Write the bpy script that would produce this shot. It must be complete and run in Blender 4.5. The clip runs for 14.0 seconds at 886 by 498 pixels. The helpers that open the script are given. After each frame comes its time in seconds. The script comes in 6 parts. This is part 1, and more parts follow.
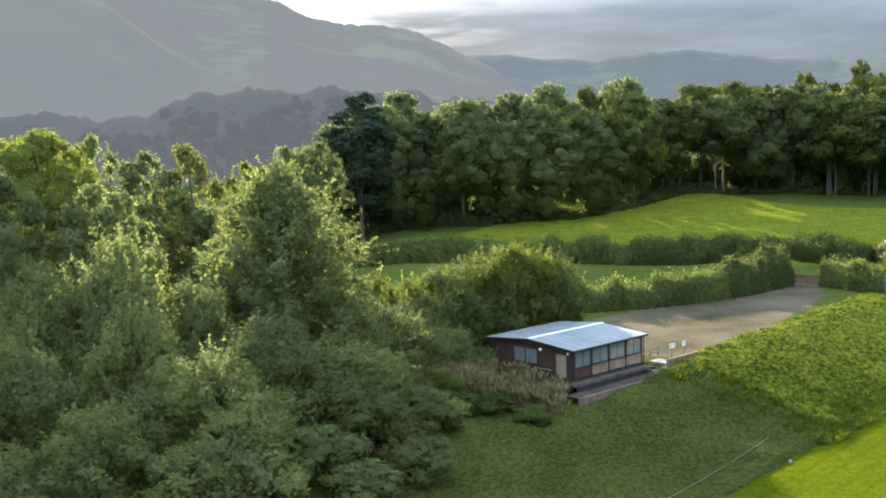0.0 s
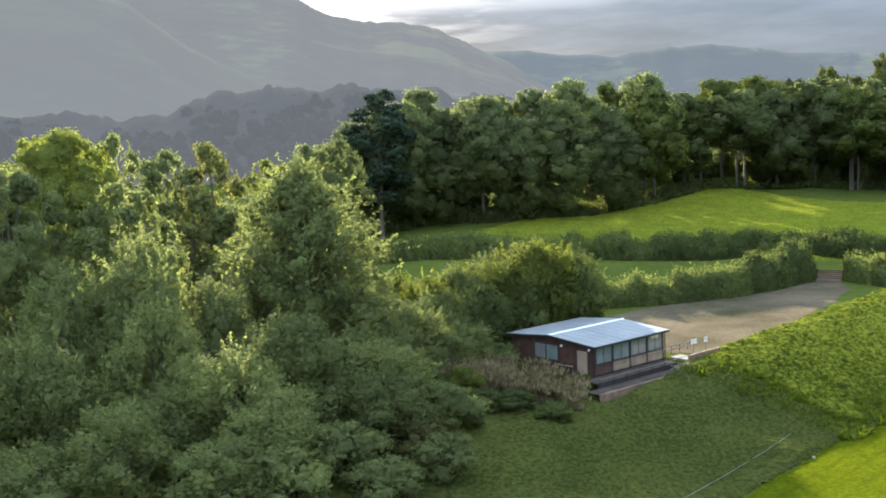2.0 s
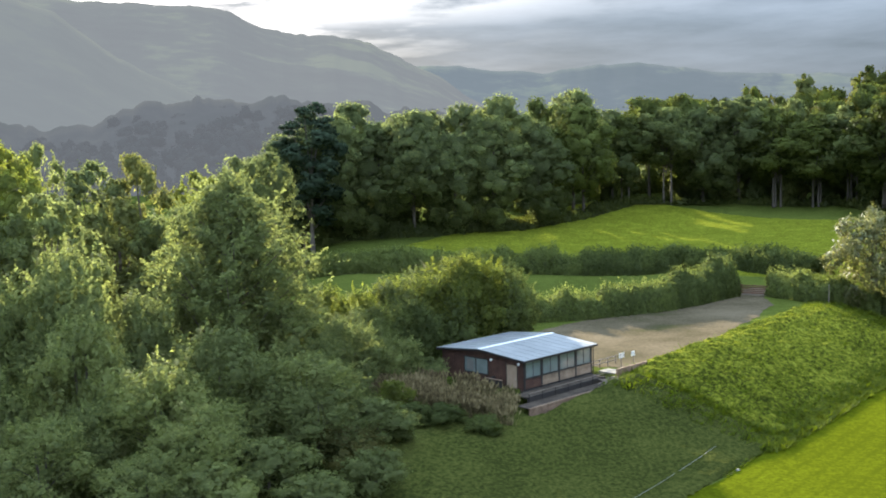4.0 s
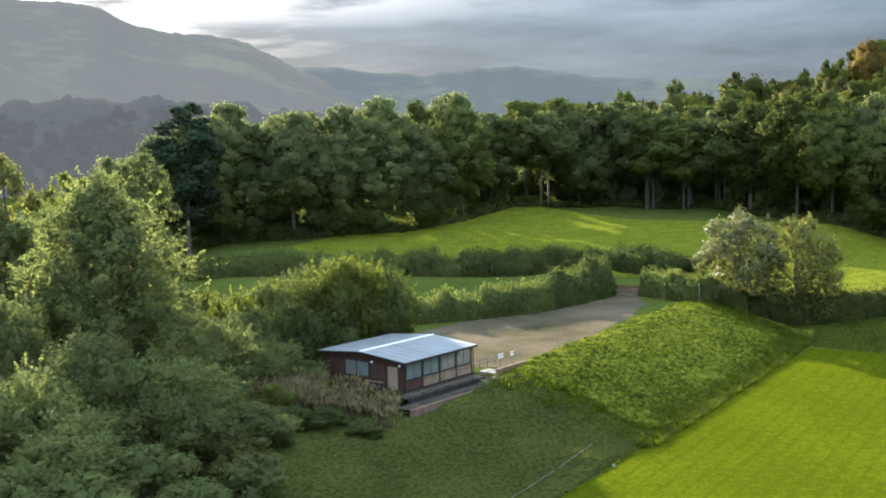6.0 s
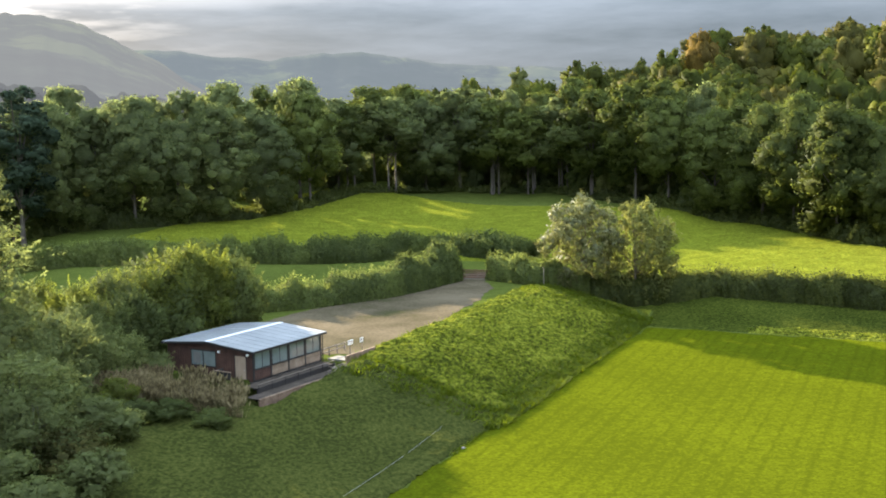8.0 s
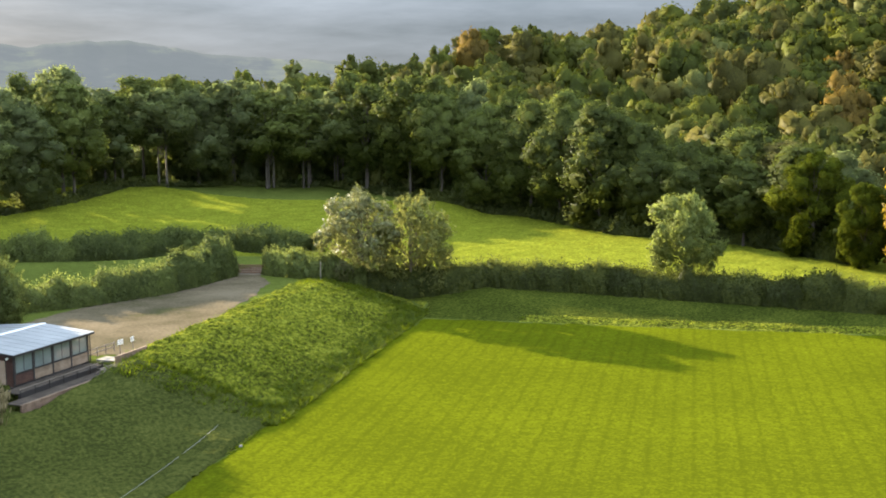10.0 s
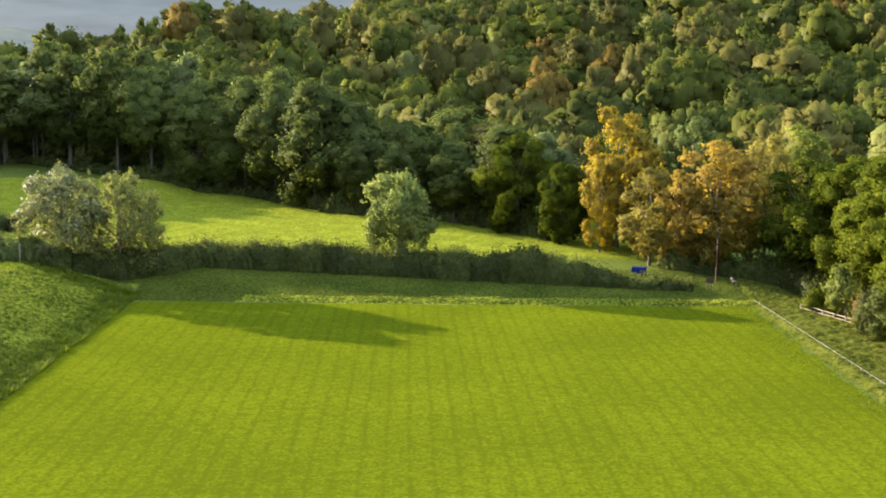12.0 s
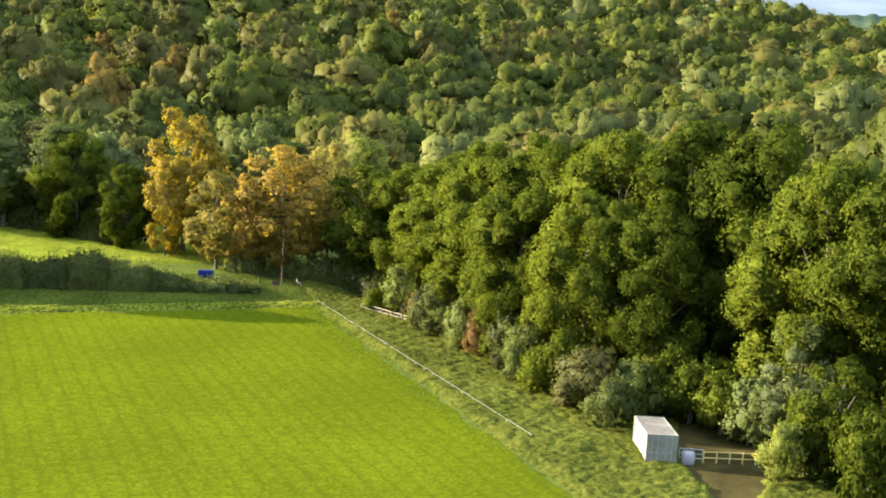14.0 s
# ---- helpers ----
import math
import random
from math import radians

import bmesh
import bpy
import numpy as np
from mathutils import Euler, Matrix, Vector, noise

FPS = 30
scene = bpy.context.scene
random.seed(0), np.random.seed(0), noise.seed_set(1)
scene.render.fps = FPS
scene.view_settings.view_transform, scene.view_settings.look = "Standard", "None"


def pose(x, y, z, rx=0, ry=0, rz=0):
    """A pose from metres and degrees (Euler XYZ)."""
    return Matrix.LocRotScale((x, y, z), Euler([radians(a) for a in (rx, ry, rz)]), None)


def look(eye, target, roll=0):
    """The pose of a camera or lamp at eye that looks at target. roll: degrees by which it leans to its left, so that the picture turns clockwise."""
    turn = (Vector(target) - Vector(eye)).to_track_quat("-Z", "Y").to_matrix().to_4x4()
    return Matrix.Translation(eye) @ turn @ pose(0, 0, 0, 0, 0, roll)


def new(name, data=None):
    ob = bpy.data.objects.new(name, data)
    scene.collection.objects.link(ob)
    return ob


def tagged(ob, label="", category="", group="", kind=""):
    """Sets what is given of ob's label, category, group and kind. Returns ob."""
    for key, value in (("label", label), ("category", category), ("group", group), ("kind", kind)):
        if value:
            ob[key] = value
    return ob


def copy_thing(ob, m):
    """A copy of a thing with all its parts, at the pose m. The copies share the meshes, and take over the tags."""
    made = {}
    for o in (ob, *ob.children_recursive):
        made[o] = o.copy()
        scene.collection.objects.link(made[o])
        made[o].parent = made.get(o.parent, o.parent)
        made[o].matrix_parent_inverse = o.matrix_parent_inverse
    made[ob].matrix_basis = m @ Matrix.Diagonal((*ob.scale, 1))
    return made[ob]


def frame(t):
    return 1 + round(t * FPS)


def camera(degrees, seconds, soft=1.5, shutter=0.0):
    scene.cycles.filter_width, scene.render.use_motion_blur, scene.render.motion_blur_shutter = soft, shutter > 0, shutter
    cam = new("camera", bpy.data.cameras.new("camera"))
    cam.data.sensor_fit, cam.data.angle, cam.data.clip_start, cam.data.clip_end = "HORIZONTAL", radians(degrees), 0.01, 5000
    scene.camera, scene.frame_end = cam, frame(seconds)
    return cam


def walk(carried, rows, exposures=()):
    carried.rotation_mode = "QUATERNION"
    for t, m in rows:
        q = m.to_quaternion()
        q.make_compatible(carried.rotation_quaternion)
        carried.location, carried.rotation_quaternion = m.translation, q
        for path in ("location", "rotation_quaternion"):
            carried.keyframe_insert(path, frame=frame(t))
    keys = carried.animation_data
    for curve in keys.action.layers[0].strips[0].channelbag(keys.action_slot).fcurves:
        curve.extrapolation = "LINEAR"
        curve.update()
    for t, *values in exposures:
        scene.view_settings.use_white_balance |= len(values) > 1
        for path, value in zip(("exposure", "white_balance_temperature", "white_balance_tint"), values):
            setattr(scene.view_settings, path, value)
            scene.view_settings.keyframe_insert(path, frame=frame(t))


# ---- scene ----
cam = camera(44.07, 14.0, 1.9)
PATH = [
    (0.0, pose(0, 0, 26, 83.900, 1.800, 0.000)),
    (0.5, pose(0, 0, 26, 83.762, 1.941, 0.417)),
    (1.0, pose(0, 0, 26, 83.748, 2.239, 0.697)),
    (1.5, pose(0, 0, 26, 83.849, 2.348, 0.942)),
    (2.0, pose(0, 0, 26, 83.763, 2.194, 1.021)),
    (2.5, pose(0, 0, 26, 83.839, 2.084, 0.418)),
    (5.0, pose(0, 0, 26, 84.666, 1.307, -5.037)),
    (5.5, pose(0, 0, 26, 84.689, 1.309, -6.631)),
    (6.0, pose(0, 0, 26, 84.338, 1.197, -8.820)),
    (6.5, pose(0, 0, 26, 83.959, 1.164, -10.422)),
    (7.0, pose(0, 0, 26, 83.740, 1.091, -12.514)),
    (7.5, pose(0, 0, 26, 83.541, 1.090, -14.546)),
    (10.0, pose(0, 0, 26, 83.001, 0.326, -28.433)),
    (10.5, pose(0, 0, 26, 82.460, 0.091, -31.985)),
    (11.0, pose(0, 0, 26, 82.047, -0.257, -36.077)),
    (11.5, pose(0, 0, 26, 81.862, -0.552, -39.874)),
    (12.0, pose(0, 0, 26, 81.954, -0.929, -43.170)),
    (12.5, pose(0, 0, 26, 82.206, -1.291, -46.716)),
    (13.0, pose(0, 0, 26, 82.588, -1.639, -50.930)),
    (13.5, pose(0, 0, 26, 82.889, -2.512, -57.986)),
    (14.0, pose(0, 0, 26, 82.966, -3.359, -65.454)),
]
walk(cam, PATH, [(0.0, 2.5, 6200, 13), (2.5, 2.5, 6250, 15), (5.0, 2.42, 6200, 12), (5.5, 2.36, 6200, 12), (6.0, 2.4, 6250, 12), (7.5, 2.6, 6500, 14),
                 (10.0, 2.68, 6850, 15), (11.0, 2.68, 6800, 14), (11.5, 2.64, 6700, 13), (13.0, 2.68, 6550, 11), (14.0, 2.82, 6500, 10)])

# ---- sky and sun ----
SUN_AZ, SUN_EL = -15.0, 16.9          # bearing from +y to the right, height, degrees
sun_dir = Vector((math.sin(radians(SUN_AZ)) * math.cos(radians(SUN_EL)),
                  math.cos(radians(SUN_AZ)) * math.cos(radians(SUN_EL)), math.sin(radians(SUN_EL))))
sun = new("sun", bpy.data.lights.new("sun", "SUN"))
sun.data.energy, sun.data.angle, sun.data.color = 5.2, radians(0.6), (1.0, 0.87, 0.63)
sun.matrix_world = look(sun_dir * 400, (0, 0, 0))


def node(nt, kind, x=None, **values):
    n = nt.nodes.new(kind)
    for key, v in (x or {}).items():
        n.inputs[key].default_value = v
    return n


def ramp(nt, source, stops, smooth=False):
    r = nt.nodes.new("ShaderNodeValToRGB")
    while len(r.color_ramp.elements) < len(stops):
        r.color_ramp.elements.new(0.5)
    for e, (p, c) in zip(r.color_ramp.elements, stops):
        e.position, e.color = p, (*c, 1) if len(c) == 3 else c
    if smooth:
        r.color_ramp.interpolation = "EASE"
    nt.links.new(source, r.inputs[0])
    return r.outputs[0]


def maths(nt, op, a, b=None, c=None):
    n = nt.nodes.new("ShaderNodeMath")
    n.operation = op
    for i, v in enumerate((a, b, c)):
        if v is None:
            continue
        if isinstance(v, (int, float)):
            n.inputs[i].default_value = v
        else:
            nt.links.new(v, n.inputs[i])
    return n.outputs[0]


def mixed(nt, fac, a, b, blend="MIX"):
    n = nt.nodes.new("ShaderNodeMix")
    n.data_type, n.blend_type = "RGBA", blend
    for i, v in ((0, fac), (6, a), (7, b)):
        if isinstance(v, (int, float)):
            n.inputs[i].default_value = v
        elif isinstance(v, tuple):
            n.inputs[i].default_value = (*v, 1)
        else:
            nt.links.new(v, n.inputs[i])
    return n.outputs[2]


def noise_tex(nt, vector, scale, detail=4.0, rough=0.55, stretch=None):
    n = nt.nodes.new("ShaderNodeTexNoise")
    n.inputs["Scale"].default_value, n.inputs["Detail"].default_value, n.inputs["Roughness"].default_value = scale, detail, rough
    if stretch:
        m = nt.nodes.new("ShaderNodeMapping")
        m.inputs["Scale"].default_value = stretch
        nt.links.new(vector, m.inputs["Vector"])
        vector = m.outputs[0]
    nt.links.new(vector, n.inputs["Vector"])
    return n.outputs[0]


world = bpy.data.worlds.new("sky")
scene.world = world
world.use_nodes = True
wn = world.node_tree
back = wn.nodes["Background"]
sky = wn.nodes.new("ShaderNodeTexSky")
sky.sky_type, sky.sun_disc = "NISHITA", False
sky.sun_elevation, sky.sun_rotation = radians(SUN_EL), radians(SUN_AZ)
way = wn.nodes.new("ShaderNodeTexCoord").outputs["Generated"]
cloud = noise_tex(wn, way, 4.0, 6.0, 0.55, (1.0, 1.0, 7.0))
wisp = noise_tex(wn, way, 5.0, 7.0, 0.6, (1.0, 1.0, 6.0))
dot = wn.nodes.new("ShaderNodeVectorMath")
dot.operation = "DOT_PRODUCT"
wn.links.new(way, dot.inputs[0])
dot.inputs[1].default_value = sun_dir
near_sun = maths(wn, "POWER", maths(wn, "MAXIMUM", dot.outputs["Value"], 0.0), 90.0)
up = wn.nodes.new("ShaderNodeSeparateXYZ")
wn.links.new(way, up.inputs[0])
high = maths(wn, "MULTIPLY", maths(wn, "MAXIMUM", maths(wn, "SUBTRACT", up.outputs[2], 0.08), 0.0), 9.5)
grey = mixed(wn, ramp(wn, wisp, [(0.34, (0, 0, 0)), (0.68, (1, 1, 1))]), (0.285, 0.38, 0.475), (0.54, 0.665, 0.80))
scale_up = wn.nodes.new("ShaderNodeVectorMath")
scale_up.operation = "SCALE"
wn.links.new(grey, scale_up.inputs[0])
facing = maths(wn, "MULTIPLY", maths(wn, "SMOOTH_MIN", maths(wn, "SUBTRACT", 0.0, dot.outputs["Value"]), 0.9, 0.2), 4.2)
wn.links.new(maths(wn, "ADD", maths(wn, "MAXIMUM", facing, 0.0), maths(wn, "ADD", high, 0.84)), scale_up.inputs["Scale"])      # cloud is brighter overhead and where it faces the sun, there raised as fill
grey = mixed(wn, maths(wn, "MULTIPLY", near_sun, 0.5), scale_up.outputs[0], (1.25, 1.28, 1.3))
breaks = maths(wn, "MULTIPLY", ramp(wn, cloud, [(0.52, (0, 0, 0)), (0.58, (1, 1, 1))]), maths(wn, "POWER", maths(wn, "MAXIMUM", dot.outputs["Value"], 0.0), 45.0))
rift = maths(wn, "SUBTRACT", 1.0, maths(wn, "MULTIPLY", maths(wn, "ABSOLUTE", maths(wn, "SUBTRACT", up.outputs[2], 0.13)), 34.0))
rift = maths(wn, "MULTIPLY", maths(wn, "MAXIMUM", rift, 0.0), ramp(wn, wisp, [(0.40, (0, 0, 0)), (0.56, (1, 1, 1))]))
rift = maths(wn, "MULTIPLY", rift, maths(wn, "POWER", maths(wn, "MAXIMUM", dot.outputs["Value"], 0.0), 22.0))
breaks = maths(wn, "MINIMUM", maths(wn, "ADD", breaks, maths(wn, "MULTIPLY", rift, 1.1)), 1.0)
clouds = mixed(wn, breaks, grey, (6.0, 5.7, 5.2))
wn.links.new(mixed(wn, 0.985, sky.outputs[0], clouds), back.inputs[0])
back.inputs[1].default_value = 0.12


# ---- materials ----
def material(name, colours, rough=0.8, scale=4.0, bump=0.2, fine=None, metal=0.0, space="Object", spec=0.3, per_piece=0.0, stretch=None):
    """A weathered surface: colours over a noise at two scales, with relief."""
    m = bpy.data.materials.new(name)
    m.use_nodes = True
    nt = m.node_tree
    b = nt.nodes["Principled BSDF"]
    co = nt.nodes.new("ShaderNodeTexCoord").outputs[space]
    big = noise_tex(nt, co, scale, 5.0, 0.6, stretch)
    small = noise_tex(nt, co, fine or scale * 9, 4.0, 0.6, stretch)
    f = maths(nt, "ADD", maths(nt, "MULTIPLY", big, 0.65), maths(nt, "MULTIPLY", small, 0.35))
    n = len(colours)
    col = ramp(nt, f, [(0.33 + 0.34 * i / max(n - 1, 1), c) for i, c in enumerate(colours)])
    if per_piece:
        info = nt.nodes.new("ShaderNodeObjectInfo")
        v = maths(nt, "ADD", 1.0 - per_piece, maths(nt, "MULTIPLY", info.outputs["Random"], 2 * per_piece))
        h = nt.nodes.new("ShaderNodeHueSaturation")
        nt.links.new(col, h.inputs["Color"])
        nt.links.new(v, h.inputs["Value"])
        col = h.outputs[0]
    nt.links.new(col, b.inputs["Base Color"])
    b.inputs["Roughness"].default_value, b.inputs["Metallic"].default_value = rough, metal
    b.inputs["Specular IOR Level"].default_value = spec
    if bump:
        bp = nt.nodes.new("ShaderNodeBump")
        bp.inputs["Strength"].default_value, bp.inputs["Distance"].default_value = bump, 0.05
        nt.links.new(small, bp.inputs["Height"])
        nt.links.new(bp.outputs[0], b.inputs["Normal"])
    return m


def leaf_material(name, dark, mid, light, through_light=0.35, grain=2.6, relief=0.35, broad=0.3, contrast=1.1, gloss=0.004, fleck=0.25, bump=0.6):
    """Leaves: hue by tree, by bough and by leaf, gaps between sprays painted dark, relief of leaf sprays, light shining
    through.
    """
    m = bpy.data.materials.new(name)
    m.use_nodes = True
    nt = m.node_tree
    nt.nodes.remove(nt.nodes["Principled BSDF"])
    out = nt.nodes["Material Output"]
    info = nt.nodes.new("ShaderNodeObjectInfo").outputs["Random"]
    isle = nt.nodes.new("ShaderNodeNewGeometry").outputs["Random Per Island"]
    co = nt.nodes.new("ShaderNodeTexCoord").outputs["Object"]
    patch = noise_tex(nt, co, broad, 3.0, 0.6)
    spray = noise_tex(nt, co, grain, 4.0, 0.7)
    f = maths(nt, "ADD", maths(nt, "MULTIPLY", isle, fleck), maths(nt, "MULTIPLY", info, 0.3))
    f = maths(nt, "ADD", f, maths(nt, "MULTIPLY", maths(nt, "SUBTRACT", patch, 0.5), 0.8))
    # Low spray noise darkens the colour, painting shade into the gaps between sprays.
    f = maths(nt, "ADD", f, maths(nt, "MULTIPLY", maths(nt, "SUBTRACT", spray, 0.42), contrast))
    col = ramp(nt, f, [(0.0, tuple(c * 0.75 for c in dark)), (0.3, dark), (0.55, mid), (1.0, light)])
    d, t = (nt.nodes.new("ShaderNodeBsdf" + k) for k in ("Diffuse", "Translucent"))
    nt.links.new(col, d.inputs[0])
    h = nt.nodes.new("ShaderNodeHueSaturation")
    h.inputs["Saturation"].default_value, h.inputs["Value"].default_value = 1.1, 1.5
    nt.links.new(col, h.inputs["Color"])
    nt.links.new(h.outputs[0], t.inputs[0])
    bp = nt.nodes.new("ShaderNodeBump")
    bp.inputs["Strength"].default_value, bp.inputs["Distance"].default_value = bump, relief
    nt.links.new(spray, bp.inputs["Height"])
    nt.links.new(bp.outputs[0], d.inputs["Normal"])
    a = nt.nodes.new("ShaderNodeMixShader")
    a.inputs[0].default_value = through_light
    nt.links.new(d.outputs[0], a.inputs[1])
    nt.links.new(t.outputs[0], a.inputs[2])
    if gloss:
        g = node(nt, "ShaderNodeBsdfAnisotropic", {"Color": (0.85, 0.92, 1.0, 1), "Roughness": 0.5})
        w = nt.nodes.new("ShaderNodeMixShader")
        w.inputs[0].default_value = gloss
        nt.links.new(a.outputs[0], w.inputs[1])
        nt.links.new(g.outputs[0], w.inputs[2])
        a = w
    nt.links.new(a.outputs[0], out.inputs["Surface"])
    return m


def grass_material(name, dark, mid, light, stripes=False):
    """Turf: patches, tussock grain and, on the mown pitch, the mower's lanes."""
    m = bpy.data.materials.new(name)
    m.use_nodes = True
    nt = m.node_tree
    b = nt.nodes["Principled BSDF"]
    co = nt.nodes.new("ShaderNodeTexCoord").outputs["Object"]
    patch = noise_tex(nt, co, 0.06, 4.0, 0.6)
    tuft = noise_tex(nt, co, 1.1, 5.0, 0.65)
    grain = noise_tex(nt, co, 3.2 if stripes else 7.0, 4.0, 0.7)
    f = maths(nt, "ADD", maths(nt, "MULTIPLY", patch, 0.18 if stripes else 0.3), maths(nt, "MULTIPLY", tuft, 0.26 if stripes else 0.3))
    f = maths(nt, "ADD", f, maths(nt, "MULTIPLY", grain, 0.42 if stripes else 0.4))
    if stripes:
        sep = nt.nodes.new("ShaderNodeSeparateXYZ")
        nt.links.new(co, sep.inputs[0])
        wob = maths(nt, "MULTIPLY", noise_tex(nt, co, 0.25, 2.0), 0.5)
        lane = maths(nt, "SINE", maths(nt, "MULTIPLY", maths(nt, "ADD", sep.outputs[0], wob), 2 * math.pi / 3.5))
        f = maths(nt, "ADD", f, maths(nt, "MULTIPLY", maths(nt, "POWER", maths(nt, "ABSOLUTE", maths(nt, "SUBTRACT", lane, 0.0)), 16.0), -0.035))
    nt.links.new(ramp(nt, f, [(0.385, dark), (0.5, mid), (0.615, light)]), b.inputs["Base Color"])
    b.inputs["Roughness"].default_value = 0.85
    b.inputs["Specular IOR Level"].default_value = 0.0
    bp = nt.nodes.new("ShaderNodeBump")
    bp.inputs["Strength"].default_value, bp.inputs["Distance"].default_value = 0.5, 0.03 if stripes else 0.12
    nt.links.new(maths(nt, "ADD", tuft, grain), bp.inputs["Height"])
    nt.links.new(bp.outputs[0], b.inputs["Normal"])
    return m


TURF = grass_material("meadow_turf", (0.038, 0.051, 0.011), (0.059, 0.076, 0.016), (0.088, 0.107, 0.024))
LAWN = grass_material("mown_turf", (0.041, 0.052, 0.003), (0.068, 0.083, 0.004), (0.102, 0.12, 0.0065), True)
TUSSOCK = leaf_material("tussock_blades", (0.055, 0.076, 0.010), (0.09, 0.115, 0.014), (0.135, 0.16, 0.024), 0.5)
GRAVEL = material("gravel", [(0.036, 0.042, 0.016), (0.066, 0.056, 0.035), (0.096, 0.079, 0.052), (0.13, 0.108, 0.074)], 1.0, 0.12, 0.5, 3.0, spec=0.0)
# Damp dark earth, its colour darkened further for the shade of the trees.
DAMP_SHADED_EARTH = material("damp_shaded_earth", [(0.018, 0.014, 0.005), (0.034, 0.027, 0.009), (0.056, 0.047, 0.015)], 1.0, 0.35, 0.5, 5.0, spec=0.04)
EARTH = material("bare_earth", [(0.055, 0.042, 0.025), (0.11, 0.083, 0.052)], 0.95, 0.4, 0.4, 4.0)
BARK = material("bark", [(0.055, 0.046, 0.035), (0.12, 0.10, 0.08)], 0.9, 1.0, 0.5, 9.0)
LEAF_WILLOW = leaf_material("willow_leaves", (0.12, 0.142, 0.052), (0.19, 0.216, 0.074), (0.28, 0.30, 0.105), 0.5)
# Woodland base colour is lightened and blued to carry the haze.
LEAF_WOOD = leaf_material("hazy_woodland_leaves", (0.105, 0.126, 0.05), (0.165, 0.19, 0.068), (0.235, 0.258, 0.088), 0.56)
LEAF_OAK = leaf_material("oak_leaves", (0.032, 0.043, 0.006), (0.064, 0.079, 0.010), (0.12, 0.138, 0.017), 0.3, 2.6, 0.35, 0.3, 1.4, 0.0, 0.35)
LEAF_EDGE = leaf_material("wood_edge_leaves", (0.062, 0.077, 0.02), (0.105, 0.126, 0.03), (0.165, 0.187, 0.045), 0.42)
LEAF_FADE = leaf_material("greying_leaves", (0.105, 0.115, 0.036), (0.165, 0.172, 0.053), (0.24, 0.24, 0.085), 0.45)
LEAF_LIME = leaf_material("bright_leaves", (0.10, 0.118, 0.026), (0.165, 0.188, 0.038), (0.24, 0.26, 0.056), 0.55)
LEAF_OLIVE = leaf_material("olive_leaves", (0.07, 0.07, 0.022), (0.12, 0.115, 0.034), (0.18, 0.16, 0.05), 0.38)
LEAF_RUSSET = leaf_material("russet_leaves", (0.14, 0.10, 0.022), (0.24, 0.168, 0.034), (0.34, 0.248, 0.055), 0.42)
LEAF_GOLD = leaf_material("golden_leaves", (0.135, 0.102, 0.016), (0.25, 0.188, 0.028), (0.36, 0.28, 0.055), 0.42)
LEAF_PALE = leaf_material("pale_leaves", (0.12, 0.145, 0.042), (0.20, 0.232, 0.066), (0.30, 0.33, 0.105), 0.45)
LEAF_WHITE = leaf_material("whitish_leaves", (0.085, 0.092, 0.03), (0.145, 0.15, 0.055), (0.28, 0.28, 0.135), 0.4, 3.4, 0.35, 0.3, 1.6, 0.02)
LEAF_PINE = leaf_material("pine_needles", (0.03, 0.046, 0.026), (0.052, 0.072, 0.04), (0.08, 0.105, 0.055), 0.2)
LEAF_HEDGE = leaf_material("hedge_leaves", (0.07, 0.088, 0.028), (0.115, 0.138, 0.04), (0.175, 0.195, 0.06), 0.42)
LEAF_FIELD = leaf_material("field_hedge_leaves", (0.046, 0.055, 0.015), (0.08, 0.092, 0.023), (0.13, 0.143, 0.038), 0.4)
LEAF_RUST = leaf_material("rust_brown_leaves", (0.07, 0.042, 0.016), (0.12, 0.075, 0.026), (0.18, 0.12, 0.04), 0.4)
LEAF_DRY = leaf_material("fading_leaves", (0.13, 0.11, 0.027), (0.21, 0.178, 0.04), (0.30, 0.255, 0.062), 0.45)
LEAF_DEAD = leaf_material("dry_stems", (0.075, 0.06, 0.032), (0.16, 0.13, 0.07), (0.32, 0.265, 0.155), 0.35, 2.6, 0.35, 0.6, 1.6)


# ---- helpers for meshes ----
def part(name, bm, mat, parent=None, label=""):
    me = bpy.data.meshes.new(name)
    bm.to_mesh(me)
    bm.free()
    me.materials.append(mat)
    ob = new(name, me)
    ob.parent = parent
    if label:
        ob["label"] = label
    return ob


def quads(name, verts, faces, mat, parent=None, shade=False, normals=None):
    """A mesh object out of arrays of corners and faces; normals, if given, one for each corner."""
    verts, faces = np.asarray(verts, np.float32), np.asarray(faces, np.int32)
    me = bpy.data.meshes.new(name)
    me.vertices.add(len(verts))
    me.vertices.foreach_set("co", verts.ravel())
    me.loops.add(faces.size)
    me.loops.foreach_set("vertex_index", faces.ravel())
    me.polygons.add(len(faces))
    me.polygons.foreach_set("loop_start", np.arange(len(faces), dtype=np.int32) * faces.shape[1])
    me.polygons.foreach_set("loop_total", np.full(len(faces), faces.shape[1], np.int32))
    if shade is not False:
        me.polygons.foreach_set("use_smooth", np.ones(len(faces), bool) if shade is True else np.asarray(shade, bool))
    me.update(calc_edges=True)
    if normals is not None:
        me.normals_split_custom_set_from_vertices(np.asarray(normals, np.float32))
    me.materials.append(mat)
    ob = new(name, me)
    ob.parent = parent
    return ob


def thing(name, x, y, z, turn=0.0, **tags):
    ob = new(name)
    ob.empty_display_size = 0.3
    ob.matrix_world = pose(x, y, z, 0, 0, turn)
    return tagged(ob, **tags)


